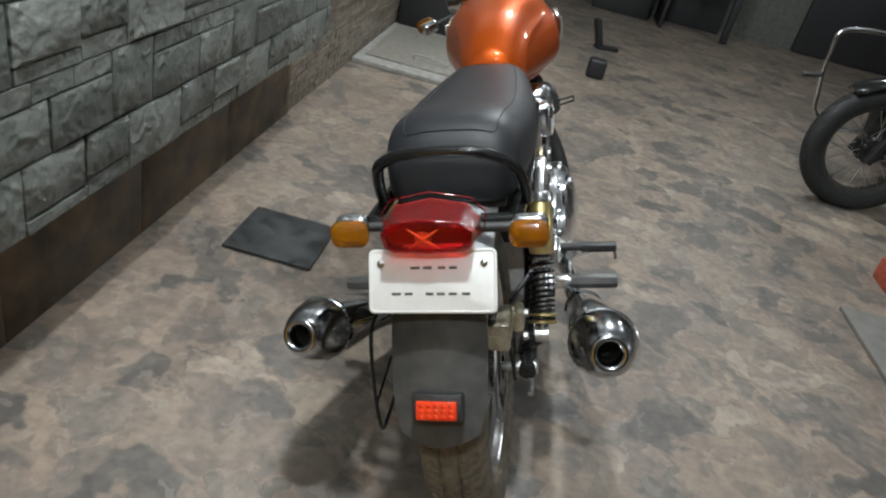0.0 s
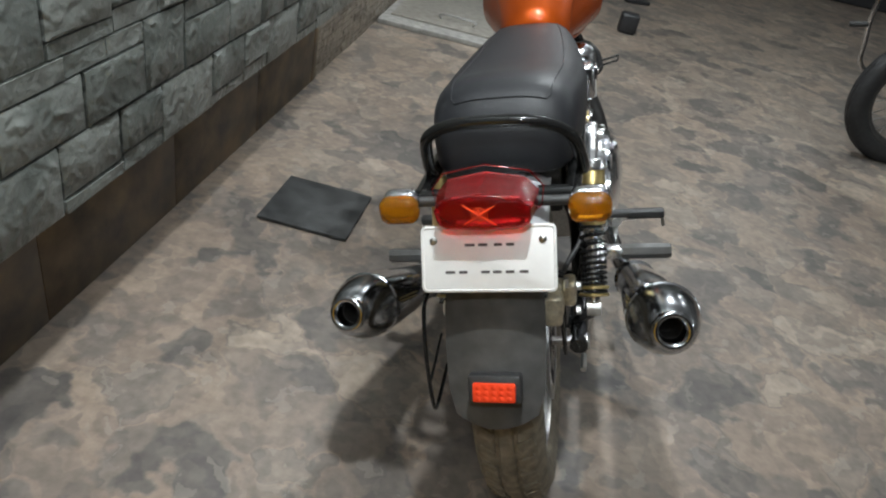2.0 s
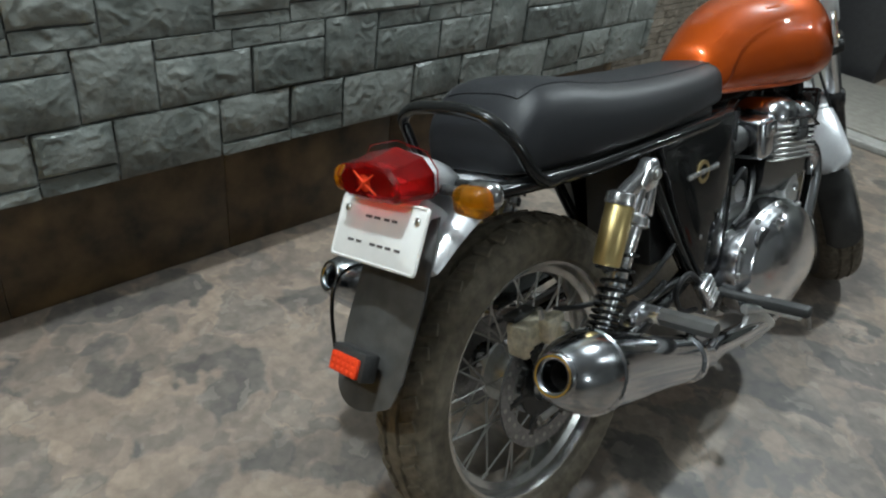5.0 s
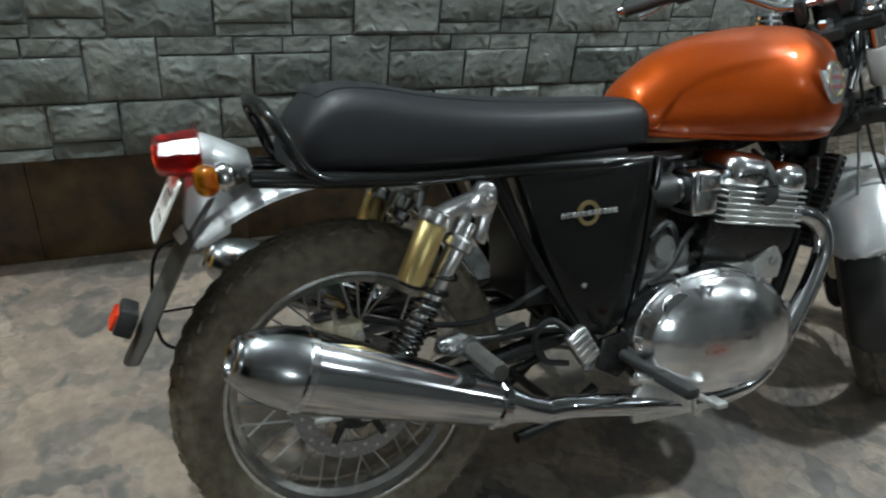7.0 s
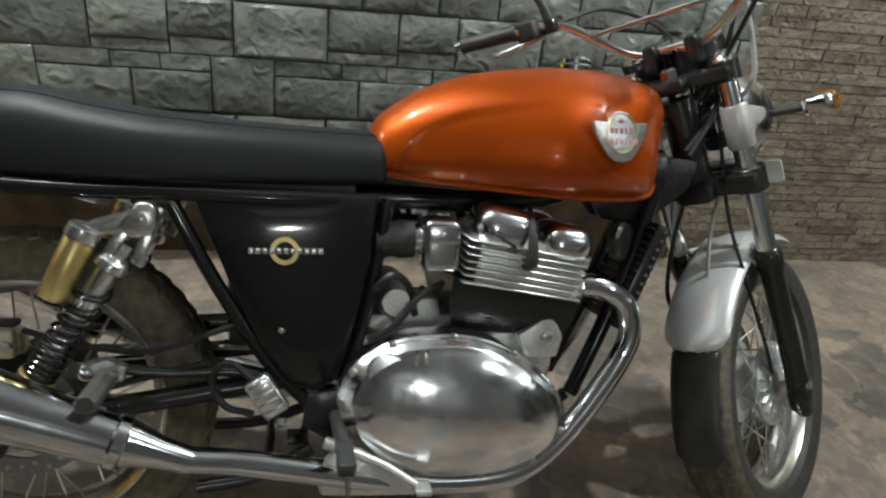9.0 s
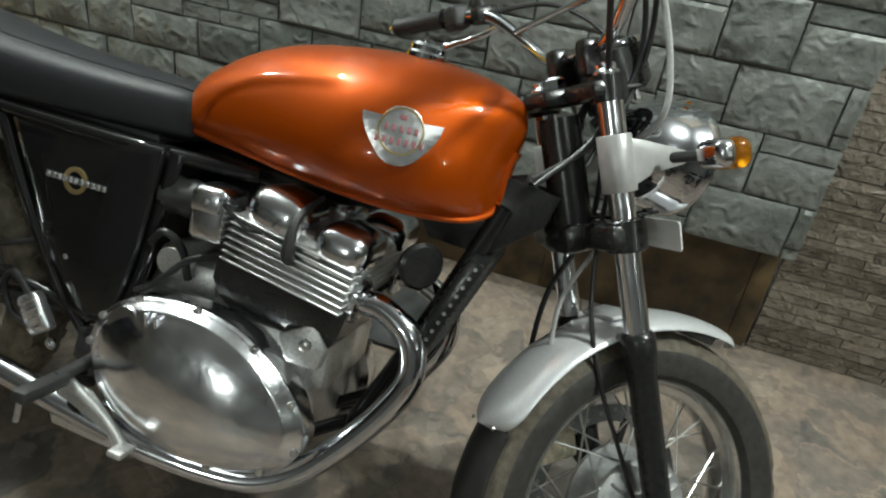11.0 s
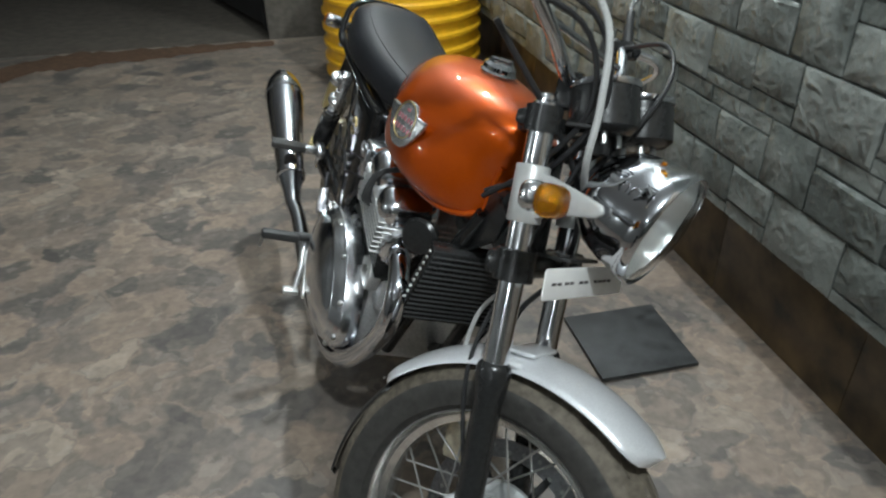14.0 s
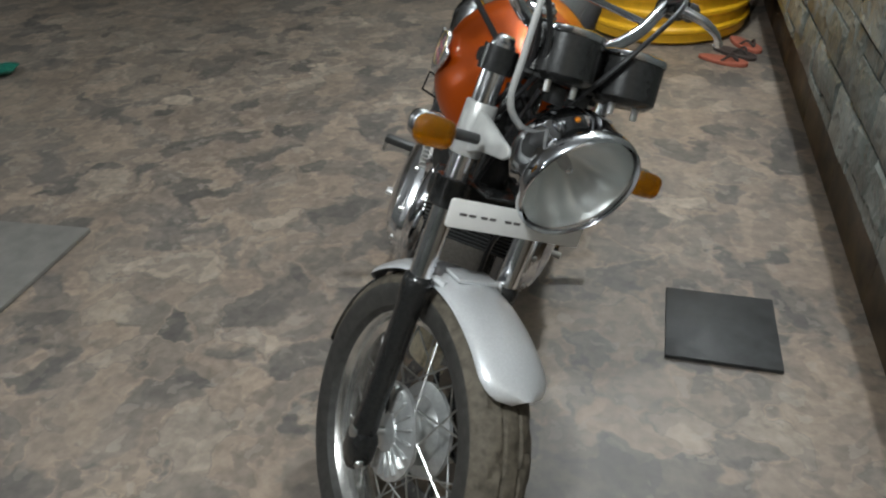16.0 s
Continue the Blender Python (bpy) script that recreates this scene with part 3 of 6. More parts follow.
for v in bm.verts:
    v.co *= 1 + 0.45 * noise.noise(v.co * 14)
    v.co.z = max(v.co.z * 0.35 + 0.03, 0.001)
solo("plastic_bag", bm, GREEN, "crumpled green plastic bag on the floor", "bag")
bpy.data.objects["plastic_bag"].location = (3.15, -0.3, 0.0)

# ---- the motorcycle ----
# its own space: x to its right, y ahead, z up; the rear tyre stands at y = 0.318
LEAN, YAW, BIKE_X = 18.4, 0.94, 0.306
BIKE = thing("motorcycle", "orange twin-cylinder roadster motorcycle leaning on its side stand", "motorcycle",
             Matrix.Translation((BIKE_X, 0, 0.003)) @ pose(0, 0, 0, 0, 0, YAW) @ pose(0, 0, 0, 0, -LEAN, 0))
REAR = Vector((0, 0.306, 0.314))
# steering frame: z along the steering axis, y ahead of it, turned to the left lock
RAKE, STEER, HEAD_Y = 22.1, 37.5, 1.891
FORK = Matrix.Translation((-0.008, HEAD_Y, -0.007)) @ pose(0, 0, 0, RAKE) @ pose(0, 0, 0, 0, 0, STEER)
AXLE = Vector((0, 0.0325, 0.312))


def bike(name, bm, material, label="", parent=None, angle=40):
    return part(name, bm, material, parent or BIKE, label, angle)


def front(name, bm, material, label="", parent=None, angle=40):
    """A part of the steered front end, given in the steering frame."""
    return part(name, moved(bm, FORK), material, parent or BIKE, label, angle)


# wheels
def tyre_mesh(r, w, rim_r):
    """Tyre with grooved tread, about the x axis through the origin."""
    h = w / 2
    prof = [(-h * 0.62, rim_r), (-h * 0.86, rim_r + 0.012), (-h * 1.0, rim_r + 0.04), (-h * 0.97, r - 0.032), (-h * 0.82, r - 0.015), (-h * 0.66, r - 0.0075),
            (-h * 0.5, r - 0.0035), (-h * 0.34, r - 0.0012), (-h * 0.30, r - 0.006), (-h * 0.22, r - 0.006), (-h * 0.18, r), (0, r + 0.0005)]
    prof = prof + [(-a, q) for a, q in prof[-2::-1]]
    mid_j = 11
    def wave(i, j):
        k = abs(j - mid_j)
        if 1 <= k <= 1 or 4 <= k <= 7:
            if (i + (k if j > mid_j else -k) * 2) % 9 in (0, 1):
                return -0.005
        return 0.0
    prof.append((h * 0.4, rim_r - 0.004))
    prof.append((-h * 0.4, rim_r - 0.004))
    return lathe(prof, (0, 0, 0), (1, 0, 0), 162, closed=True, wave=wave)


def rim_mesh(r):
    prof = [(-0.046, r + 0.012), (-0.05, r + 0.010), (-0.05, r - 0.002), (-0.044, r - 0.006), (-0.03, r - 0.010), (-0.022, r - 0.022), (0, r - 0.026),
            (0.022, r - 0.022), (0.03, r - 0.010), (0.044, r - 0.006), (0.05, r - 0.002), (0.05, r + 0.010), (0.046, r + 0.012), (0.04, r + 0.0), (0, r - 0.012), (-0.04, r + 0.0)]
    return lathe(prof, (0, 0, 0), (1, 0, 0), 96, closed=True)


def hub_mesh(w, r):
    half = [(1.0, 0.0), (1.0, 0.02), (0.97, 0.024), (0.95, r * 0.4), (0.88, r * 0.44), (0.87, r * 0.66), (0.82, r * 0.7), (0.8, r * 0.9), (0.76, r * 0.93), (0.74, r), (0.6, r), (0.56, r * 0.93), (0.46, r * 0.72), (0.2, r * 0.62)]
    prof = [(-a * w, q) for a, q in half] + [(a * w, q) for a, q in half[::-1]]
    return lathe(prof, (0, 0, 0), (1, 0, 0), 48)


def disc_mesh(r, ri):
    bm = lathe([(-0.0025, ri), (-0.0025, r), (0.0025, r), (0.0025, ri)], (0, 0, 0), (1, 0, 0), 72, closed=True)
    return bm


def wheel(name, label, m, tyre_r, tyre_w, rim_w, disc_x, disc_r, hub_r, hub_w, rubber, sidewall):
    hub = bike(name, moved(hub_mesh(hub_w, hub_r), m), HUB_ALU, label)
    rib = finish("hub_rib", box((hub_w * 0.86, hub_r * 0.66, 0), (hub_w * 0.16, hub_r * 0.5, 0.004), 0.0014, seg=1), HUB_ALU)
    for k in range(20):
        same("hub_rib", rib, m @ pose(0, 0, 0, 18 * k), hub)
    tyre = bike("tyre", moved(tyre_mesh(tyre_r, tyre_w, 0.226), m), rubber, "dusty black ribbed tyre", hub, 25)
    tyre.data.materials.append(sidewall)
    inv = m.inverted()
    for p in tyre.data.polygons:
        c = inv @ p.center
        p.material_index = 1 if math.hypot(c.y, c.z) < 0.226 + (tyre_r - 0.226) * 0.64 else 0
    bike("rim", moved(rim_mesh(0.228), m @ Matrix.Diagonal((rim_w, 1, 1, 1))), RIM_ALU, "dull aluminium rim", hub)
    bike("brake_disc", moved(disc_mesh(disc_r, disc_r - 0.032), m @ Matrix.Translation((disc_x, 0, 0))), DISC, "", hub)
    hole = finish("disc_hole", lathe([(-0.0031, 0.0), (-0.0031, 0.0042), (0.0031, 0.0042), (0.0031, 0.0)], (0, 0, 0), (1, 0, 0), 8), STEEL)
    for k in range(30):
        a = math.tau * k / 30
        r = disc_r - (0.01, 0.016, 0.022)[k % 3]
        same("disc_hole", hole, m @ Matrix.Translation((disc_x, r * math.cos(a), r * math.sin(a))), hub)
    bike("disc_carrier", moved(lathe([(disc_x - 0.003, 0.03), (disc_x - 0.003, 0.062), (disc_x + 0.003, 0.062), (disc_x + 0.003, 0.03)], (0, 0, 0), (1, 0, 0), 36, closed=True), m), BLACK_SATIN, "black disc carrier", hub)
    arm = finish("carrier_arm", box((disc_x, (disc_r + 0.025) / 2, 0), (0.0064, disc_r - 0.07, 0.014), 0.002), BLACK_SATIN)
    for q in range(6):
        same("carrier_arm", arm, m @ pose(0, 0, 0, 60 * q), hub)
    bike("axle", moved(merged(rod((-0.115, 0, 0), (0.115, 0, 0), 0.009, 12), lathe([(0.1, 0.016), (0.118, 0.016), (0.122, 0.01)], (0, 0, 0), (1, 0, 0), 6),
                              lathe([(-0.122, 0.01), (-0.118, 0.016), (-0.1, 0.016)], (0, 0, 0), (1, 0, 0), 6)), m), STEEL, "", hub)
    spoke = finish("spoke", rod((0, 0, 0), (0, 0, 1), 0.002, 6), STEEL)
    for k in range(36):
        side = 1 if k % 2 else -1
        lead = 1 if (k // 2) % 2 else -1
        a = 2 * math.pi * k / 36
        p = Vector((side * hub_w * 0.7, math.cos(a + lead * 0.65) * hub_r * 0.92, math.sin(a + lead * 0.65) * hub_r * 0.92))
        q = Vector((side * 0.008, math.cos(a) * 0.206, math.sin(a) * 0.206))
        d = q - p
        same("spoke", spoke, m @ Matrix.Translation(p) @ d.to_track_quat("Z", "Y").to_matrix().to_4x4() @ Matrix.Diagonal((1, 1, d.length, 1)), hub)
    return hub


rear_hub = wheel("rear_wheel", "spoked rear wheel with a dusty tyre", Matrix.Translation(REAR), 0.316, 0.128, 0.95, 0.062, 0.12, 0.062, 0.055, REAR_RUBBER, REAR_SIDEWALL)
wheel("front_wheel", "spoked front wheel turned to the left", FORK @ Matrix.Translation(AXLE), 0.313, 0.127, 0.86, -0.062, 0.16, 0.094, 0.056, RUBBER, SIDEWALL)

for s in (1, -1):
    block = finish("tread_block", box((0, 0, 0), (0.03, 0.021, 0.007), 0.0015, seg=1), REAR_RUBBER)
    for k in range(48):
        same("tread_block", block, Matrix.Translation(REAR) @ pose(0, 0, 0, 7.5 * k + 3.75 * (s > 0)) @ Matrix.Translation((s * 0.035, 0, 0.3098)) @ pose(0, 0, 0, 0, 19 * s, 0) @ pose(0, 0, 0, 0, 0, 20 * s), rear_hub)

# fuel tank
def tank_section(y, w, top, bot, lift=0.45, n=96):
    hc = bot + lift * (top - bot)
    ring = []
    for i in range(n):
        t = 2 * math.pi * i / n
        c, s = math.cos(t), math.sin(t)
        p = 2.3 if s > 0 else 3.4
        ring.append((w * math.copysign(abs(c) ** (2 / p), c), y, hc + ((top - hc) if s > 0 else (hc - bot)) * math.copysign(abs(s) ** (2 / p), s)))
    return ring


def ease(v):
    v = min(max(v, 0.0), 1.0)
    return v * v * (3 - 2 * v)


def teardrop(y, w, top, bot, n=128):
    """Section of the tank: widest low down, with a flat knee recess on each flank and a hollow shoulder ahead of the badge."""
    hc = bot + 0.34 * (top - bot)
    ring = []
    for i in range(n):
        t = 2 * math.pi * i / n
        c, s = math.cos(t), math.sin(t)
        p = 2.05 if s > 0 else 3.2
        x = w * math.copysign(abs(c) ** (2 / p), c)
        z = hc + ((top - hc) if s > 0 else (hc - bot)) * math.copysign(abs(s) ** (2 / p), s)
        f = (z - bot) / max(top - bot, 0.01)
        if s < 0:
            x *= 1 - 0.07 * abs(s)
        edge = float(np.interp(y, [0.89, 0.935, 0.955, 0.98, 1.01, 1.05, 1.1, 1.23], [0.05, 0.16, 0.44, 0.59, 0.66, 0.7, 0.725, 0.78]))
        k = ease((edge - f) / 0.09) * ease((f - 0.07) / 0.05) * ease((1.235 - y) / 0.07) * ease((y - 0.9) / 0.02)
        x -= math.copysign(min(0.004, 0.4 * abs(x)), x) * k
        ahead = ease((y - 1.29) / 0.14)
        x *= 1 - ahead * (0.07 * math.exp(-((f - 0.62) / 0.15) ** 2) + 0.08 * ease((f - 0.42) / 0.4))
        ring.append((x + TANK_X, y + 0.014 * ahead * ease((f - 0.45) / 0.4), z))
    return ring


TANK_X = 0.016
TANK_Y = [0.893, 0.899, 0.914, 0.942, 0.985, 1.055, 1.13, 1.215, 1.30, 1.36, 1.405, 1.433, 1.45, 1.459, 1.463]
TANK_W = [0.045, 0.06, 0.073, 0.085, 0.098, 0.12, 0.146, 0.168, 0.165, 0.145, 0.116, 0.086, 0.057, 0.03, 0.012]
TANK_T = [0.80, 0.828, 0.852, 0.873, 0.9, 0.928, 0.944, 0.954, 0.957, 0.951, 0.94, 0.929, 0.917, 0.9, 0.885]
TANK_B = [0.757, 0.748, 0.742, 0.738, 0.734, 0.728, 0.721, 0.715, 0.71, 0.709, 0.711, 0.716, 0.724, 0.735, 0.745]
def fine(ys, *cols, n=30):
    """Resamples station values smoothly."""
    t = np.linspace(0, len(ys) - 1, n)
    out = []
    for col in (ys, *cols):
        pts = smooth_line([(v, 0, 0) for v in col], 8)
        vals = [p.x for p in pts]
        out.append(np.interp(t, np.linspace(0, len(ys) - 1, len(vals)), vals))
    return [tuple(float(v) for v in row) for row in zip(*out)]


tank = bike("fuel_tank", loft([teardrop(*v) for v in fine(TANK_Y, TANK_W, TANK_T, TANK_B, n=120)]), PAINT, "glossy metallic orange teardrop fuel tank", angle=70)
for side in (1, -1):
    seam = []
    rows = fine(TANK_Y, TANK_W, TANK_T, TANK_B, n=66)
    for y, w, t, b in rows[4:-2]:
        flank = sorted((z, x) for x, _, z in teardrop(y, w, t, b) if side * (x - TANK_X) > 0)
        seam.append((float(np.interp(b + 0.01, [z for z, _ in flank], [x for _, x in flank])) + side * 0.002, y, b + 0.01))
    # up the front edge, as far as the hollow under the nose
    y, w, t, b = rows[-2]
    seam += sorted(((x, yy + 0.001, z) for x, yy, z in teardrop(y, w * 1.01, t, b, 48) if side * (x - TANK_X) > 0 and 0.08 < (z - b) / (t - b) < 0.7), key=lambda p: p[2])
    bike("seam", tube(seam, 0.006, 8, 1), PAINT, "rolled orange seam", tank)
bike("filler_cap", merged(lathe([(0, 0.035), (0.008, 0.036), (0.012, 0.032), (0.02, 0.032), (0.026, 0.026), (0.028, 0.0)], (0.019, 1.285, 0.953), (0, 0.04, 1), 32),
                          box((0.019, 1.285, 0.981), (0.046, 0.01, 0.012), 0.003)), CHROME, "chrome filler cap", tank)


def badge(side):
    """Winged shield on the tank's flank, its lettering as plain bars."""
    m = Matrix.Translation((side * 0.158 + 0.018, 1.320, 0.835)) @ pose(0, 0, 0, 0, 0, 17 * side) @ pose(0, 0, 0, 0, -9 * side, 0)
    s = 1 if side > 0 else -1
    half = [(0.0, 0.043), (0.014, 0.041), (0.024, 0.034), (0.03, 0.024), (0.061, 0.025), (0.058, 0.01), (0.051, -0.004), (0.043, -0.016), (0.034, -0.027), (0.026, -0.036), (0.014, -0.043), (0.0, -0.045)]
    shape = [(-a, c) for a, c in half[::-1]] + half[1:-1]
    b = bike("tank_badge", moved(slab(shape, -0.004 * s, 0.004 * s, 0, 0.0015), m), BADGE_SILVER, "silver winged shield badge", tank)
    bike("rim_line", moved(tube([(0.004 * s, 0.033 * math.cos(a), 0.006 + 0.034 * math.sin(a)) for a in [math.tau * k / 32 for k in range(33)]], 0.0016, 6, 1), m), BADGE_GOLD, "gold ring", b)
    bike("crown", moved(box((0.0045 * s, 0, 0.026), (0.0016, 0.011, 0.006), 0.0006), m), BADGE_RED, "", b)
    for zz, n in ((0.009, 5), (-0.010, 7)):
        for k in range(n):
            bike("bar", moved(box((0.0045 * s, (k - (n - 1) / 2) * 0.0112, zz), (0.0016, 0.0055, 0.0095), 0.0005), m), BADGE_RED, "", b)


badge(1)
badge(-1)


# seat
def seat_section(y, w, top, bot, n=36):
    ring = []
    hc = bot + 0.5 * (top - bot)
    for i in range(n):
        t = 2 * math.pi * i / n
        c, s = math.cos(t), math.sin(t)
        p = 3.2 if s > 0 else 8
        ring.append((w * math.copysign(abs(c) ** (2 / p), c) * (1 - 0.12 * max(s, 0)) + 0.006, y, hc + (top - hc) * math.copysign(abs(s) ** (2 / p), s)))
    return ring


SEAT_Y = [0.222, 0.226, 0.24, 0.265, 0.30, 0.36, 0.44, 0.53, 0.62, 0.71, 0.80, 0.872, 0.91, 0.926, 0.93]
SEAT_W = [0.072, 0.09, 0.108, 0.12, 0.126, 0.133, 0.138, 0.14, 0.136, 0.128, 0.117, 0.104, 0.094, 0.08, 0.055]
SEAT_T = [0.77, 0.797, 0.827, 0.855, 0.874, 0.873, 0.857, 0.844, 0.836, 0.83, 0.826, 0.824, 0.82, 0.812, 0.798]
SEAT_B = [0.742, 0.738, 0.735, 0.733, 0.732, 0.73, 0.729, 0.728, 0.728, 0.728, 0.728, 0.729, 0.731, 0.734, 0.738]
STATIONS = fine(SEAT_Y, SEAT_W, SEAT_T, SEAT_B, n=46)
seat = bike("seat", loft([seat_section(*s) for s in STATIONS]), VINYL, "long black vinyl dual seat with stitched edges", angle=75)
side_l, side_r, back = [], [], []
for y, w, t, b in STATIONS:
    if 0.275 < y < 0.915:
        ring = seat_section(y, w * 1.001, t + 0.0004, b, 72)
        side_r.append(ring[10])
        side_l.append(ring[26])
for y, w, t, b in [v for v in STATIONS if v[0] <= 0.275][-1:]:
    back = seat_section(y, w * 1.001, t + 0.0006, b, 72)[11:26]
bike("piping", tube(side_r[::-1] + back + side_l, 0.0015, 6, 1), VINYL, "", seat)
bike("seat_pan", box((0, 0.56, 0.722), (0.2, 0.62, 0.016), 0.004), BLACK_PLASTIC, "", seat)

# grab rail
bike("grab_rail", tube([(0.13, 0.31, 0.72), (0.138, 0.262, 0.724), (0.14, 0.228, 0.75), (0.13, 0.203, 0.8), (0.114, 0.188, 0.826), (0.08, 0.18, 0.844), (0.035, 0.176, 0.851), (-0.03, 0.178, 0.851), (-0.075, 0.184, 0.844), (-0.106, 0.192, 0.826), (-0.116, 0.205, 0.8), (-0.12, 0.225, 0.755), (-0.124, 0.258, 0.73), (-0.126, 0.31, 0.72)], 0.0105, 12, 6), BLACK_GLOSS, "black tubular grab rail behind the seat")

# frame
for s in (1, -1):
    bike("seat_rail", tube([(s * 0.125, 0.15, 0.735), (s * 0.128, 0.36, 0.717), (s * 0.128, 0.58, 0.712), (s * 0.12, 0.86, 0.705), (s * 0.06, 1.05, 0.70)], 0.0135, 12), BLACK_GLOSS, "gloss black frame tube")
    bike("frame_tube", tube([(s * 0.12, 0.56, 0.71), (s * 0.122, 0.63, 0.57), (s * 0.122, 0.72, 0.42), (s * 0.12, 0.80, 0.33)], 0.0125, 12), BLACK_GLOSS)
    bike("cradle_tube", tube([(s * 0.12, 0.925, 0.71), (s * 0.12, 0.89, 0.5), (s * 0.12, 0.85, 0.34), (s * 0.12, 0.9, 0.25), (s * 0.11, 1.0, 0.235)], 0.0125, 12), BLACK_GLOSS)
    bike("down_tube", tube([(s * 0.035, 1.475, 0.75), (s * 0.055, 1.43, 0.62), (s * 0.065, 1.37, 0.46), (s * 0.07, 1.31, 0.32)], 0.016, 12), BLACK_GLOSS)
    bike("gusset", slab([(1.33, 0.715), (1.47, 0.80), (1.56, 0.79), (1.545, 0.735), (1.46, 0.665), (1.36, 0.67)], s * 0.026, s * 0.034, 0, 0.002), BLACK_SATIN)
bike("rear_crossbar", rod((-0.125, 0.155, 0.735), (0.125, 0.155, 0.735), 0.0125, 12), BLACK_GLOSS)
bike("backbone", tube([(0, 0.9, 0.705), (0, 1.2, 0.70), (0, 1.5, 0.79)], 0.022, 12), BLACK_SATIN)
bike("head_tube", moved(lathe([(0.80, 0.03), (0.80, 0.034), (0.99, 0.034), (0.99, 0.03)], (0, 0, 0), (0, 0, 1), 24), Matrix.Translation((-0.008, HEAD_Y, -0.007)) @ pose(0, 0, 0, RAKE)), BLACK_SATIN)


# side panels
def side_panel(s):
    out = [(0.60, 0.706), (0.70, 0.711), (0.81, 0.715), (0.908, 0.718), (0.9, 0.64), (0.885, 0.54), (0.865, 0.455), (0.845, 0.382), (0.80, 0.362), (0.752, 0.376), (0.705, 0.45), (0.67, 0.53), (0.635, 0.62)]
    cy, cz = 0.765, 0.56
    rings = []
    for d, f in ((0.095, 1.0), (0.124, 1.0), (0.13, 0.985), (0.1345, 0.95), (0.138, 0.85), (0.141, 0.6), (0.142, 0.3)):
        rings.append([(s * d, cy + (y - cy) * f, cz + (z - cz) * f) for y, z in out])
    p = bike("side_panel", loft(rings), BLACK_GLOSS, "gloss black side panel", angle=30)
    bike("emblem_ring", moved(lathe([(-0.002, 0.016), (-0.002, 0.024), (0.002, 0.024), (0.002, 0.016)], (0, 0, 0), (1, 0, 0), 32, closed=True), Matrix.Translation((s * 0.1425, 0.75, 0.62))), BADGE_GOLD, "dull gold emblem ring", p)
    for k in range(11):
        bike("emblem_bar", box((s * 0.1438, 0.752 + (k - 5) * 0.0115, 0.62), (0.003, 0.0088, 0.0105), 0.001), BADGE_SILVER, "small silver emblem bar", p)
    bike("panel_bolt", lathe([(0, 0.0075), (0.003, 0.0075), (0.005, 0.004), (0.005, 0)], (s * 0.137, 0.745, 0.48), (s, 0, 0), 14), STEEL, "", p)


side_panel(1)
side_panel(-1)
bike("battery_box", box((0, 0.75, 0.56), (0.16, 0.2, 0.26), 0.01), BLACK_PLASTIC)


# engine
engine = bike("engine", box((0, 1.05, 0.345), (0.25, 0.36, 0.25), 0.03), ALU_CAST, "air-cooled parallel-twin engine in polished and cast aluminium")
bike("gearbox_top", box((0, 0.98, 0.45), (0.2, 0.2, 0.1), 0.03), ALU_CAST, "", engine)
bike("crankcase_neck", box((0, 1.19, 0.42), (0.22, 0.14, 0.12), 0.03), ALU_CAST, "", engine)
COVER = [(0.863, 0.374), (0.875, 0.414), (0.903, 0.448), (0.948, 0.474), (1.008, 0.485), (1.078, 0.484), (1.143, 0.464), (1.2, 0.427), (1.243, 0.381), (1.264, 0.332), (1.257, 0.29), (1.226, 0.257), (1.175, 0.234), (1.115, 0.223), (1.052, 0.221), (0.988, 0.23), (0.928, 0.258), (0.882, 0.307)]


def crank_cover(s):
    line = [p for p in smooth_line([(0, a, b) for a, b in COVER + COVER[:1]], 3)][:-1]
    line = [Vector((0, 1.264 - (1.264 - p.y) * 1.06, 0.203 + (p.z - 0.221) * 1.045)) for p in line]
    cy, cz = 1.054, 0.342
    rings = [[(s * (d + 0.014), cy + (p.y - cy) * f, cz + (p.z - cz) * f) for p in line] for d, f in ((0.115, 1.0), (0.155, 1.0), (0.160, 0.992), (0.162, 0.972), (0.164, 0.966), (0.171, 0.935), (0.179, 0.893), (0.183, 0.878), (0.1835, 0.865), (0.189, 0.815), (0.199, 0.68), (0.207, 0.52), (0.213, 0.34), (0.216, 0.16), (0.217, 0.04))]
    c = bike("crankcase_cover", loft(rings), COVER_ALU, "polished oval crankcase cover", engine, 50)
    for k in range(11):
        p = line[int(k * len(line) / 11)]
        y, z = cy + (p.y - cy) * 0.965, cz + (p.z - cz) * 0.965
        bike("cover_bolt", lathe([(0, 0.007), (0.008, 0.007), (0.01, 0.0045), (0.01, 0)], (s * 0.174, y, z), (s, 0, 0), 10), STEEL, "", engine)


crank_cover(1)
crank_cover(-1)
bike("drain_plug", lathe([(0, 0.008), (0.003, 0.0075), (0.003, 0.0)], (0.2, 1.075, 0.262), (1, 0, -0.22), 14), BLACK_SATIN, "dark cover plug", engine)
bike("cover_cap", merged(lathe([(0, 0.034), (0.006, 0.036), (0.01, 0.033), (0.011, 0)], (0.192, 0.925, 0.418), (1, -0.1, 0.1), 28)), ALU_POLISHED, "", engine)
for y in (0.972, 0.99):
    bike("cover_rib", box((0.2, y, 0.425), (0.014, 0.006, 0.075), 0.0025, m=Matrix.Translation((0.2, y, 0.425)) @ pose(0, 0, 0, 0, 16, 0) @ Matrix.Translation((-0.2, -y, -0.425))), ALU_POLISHED, "", engine)
TILT = Matrix.Translation((0, 1.166, 0.505)) @ pose(0, 0, 0, -9.3)
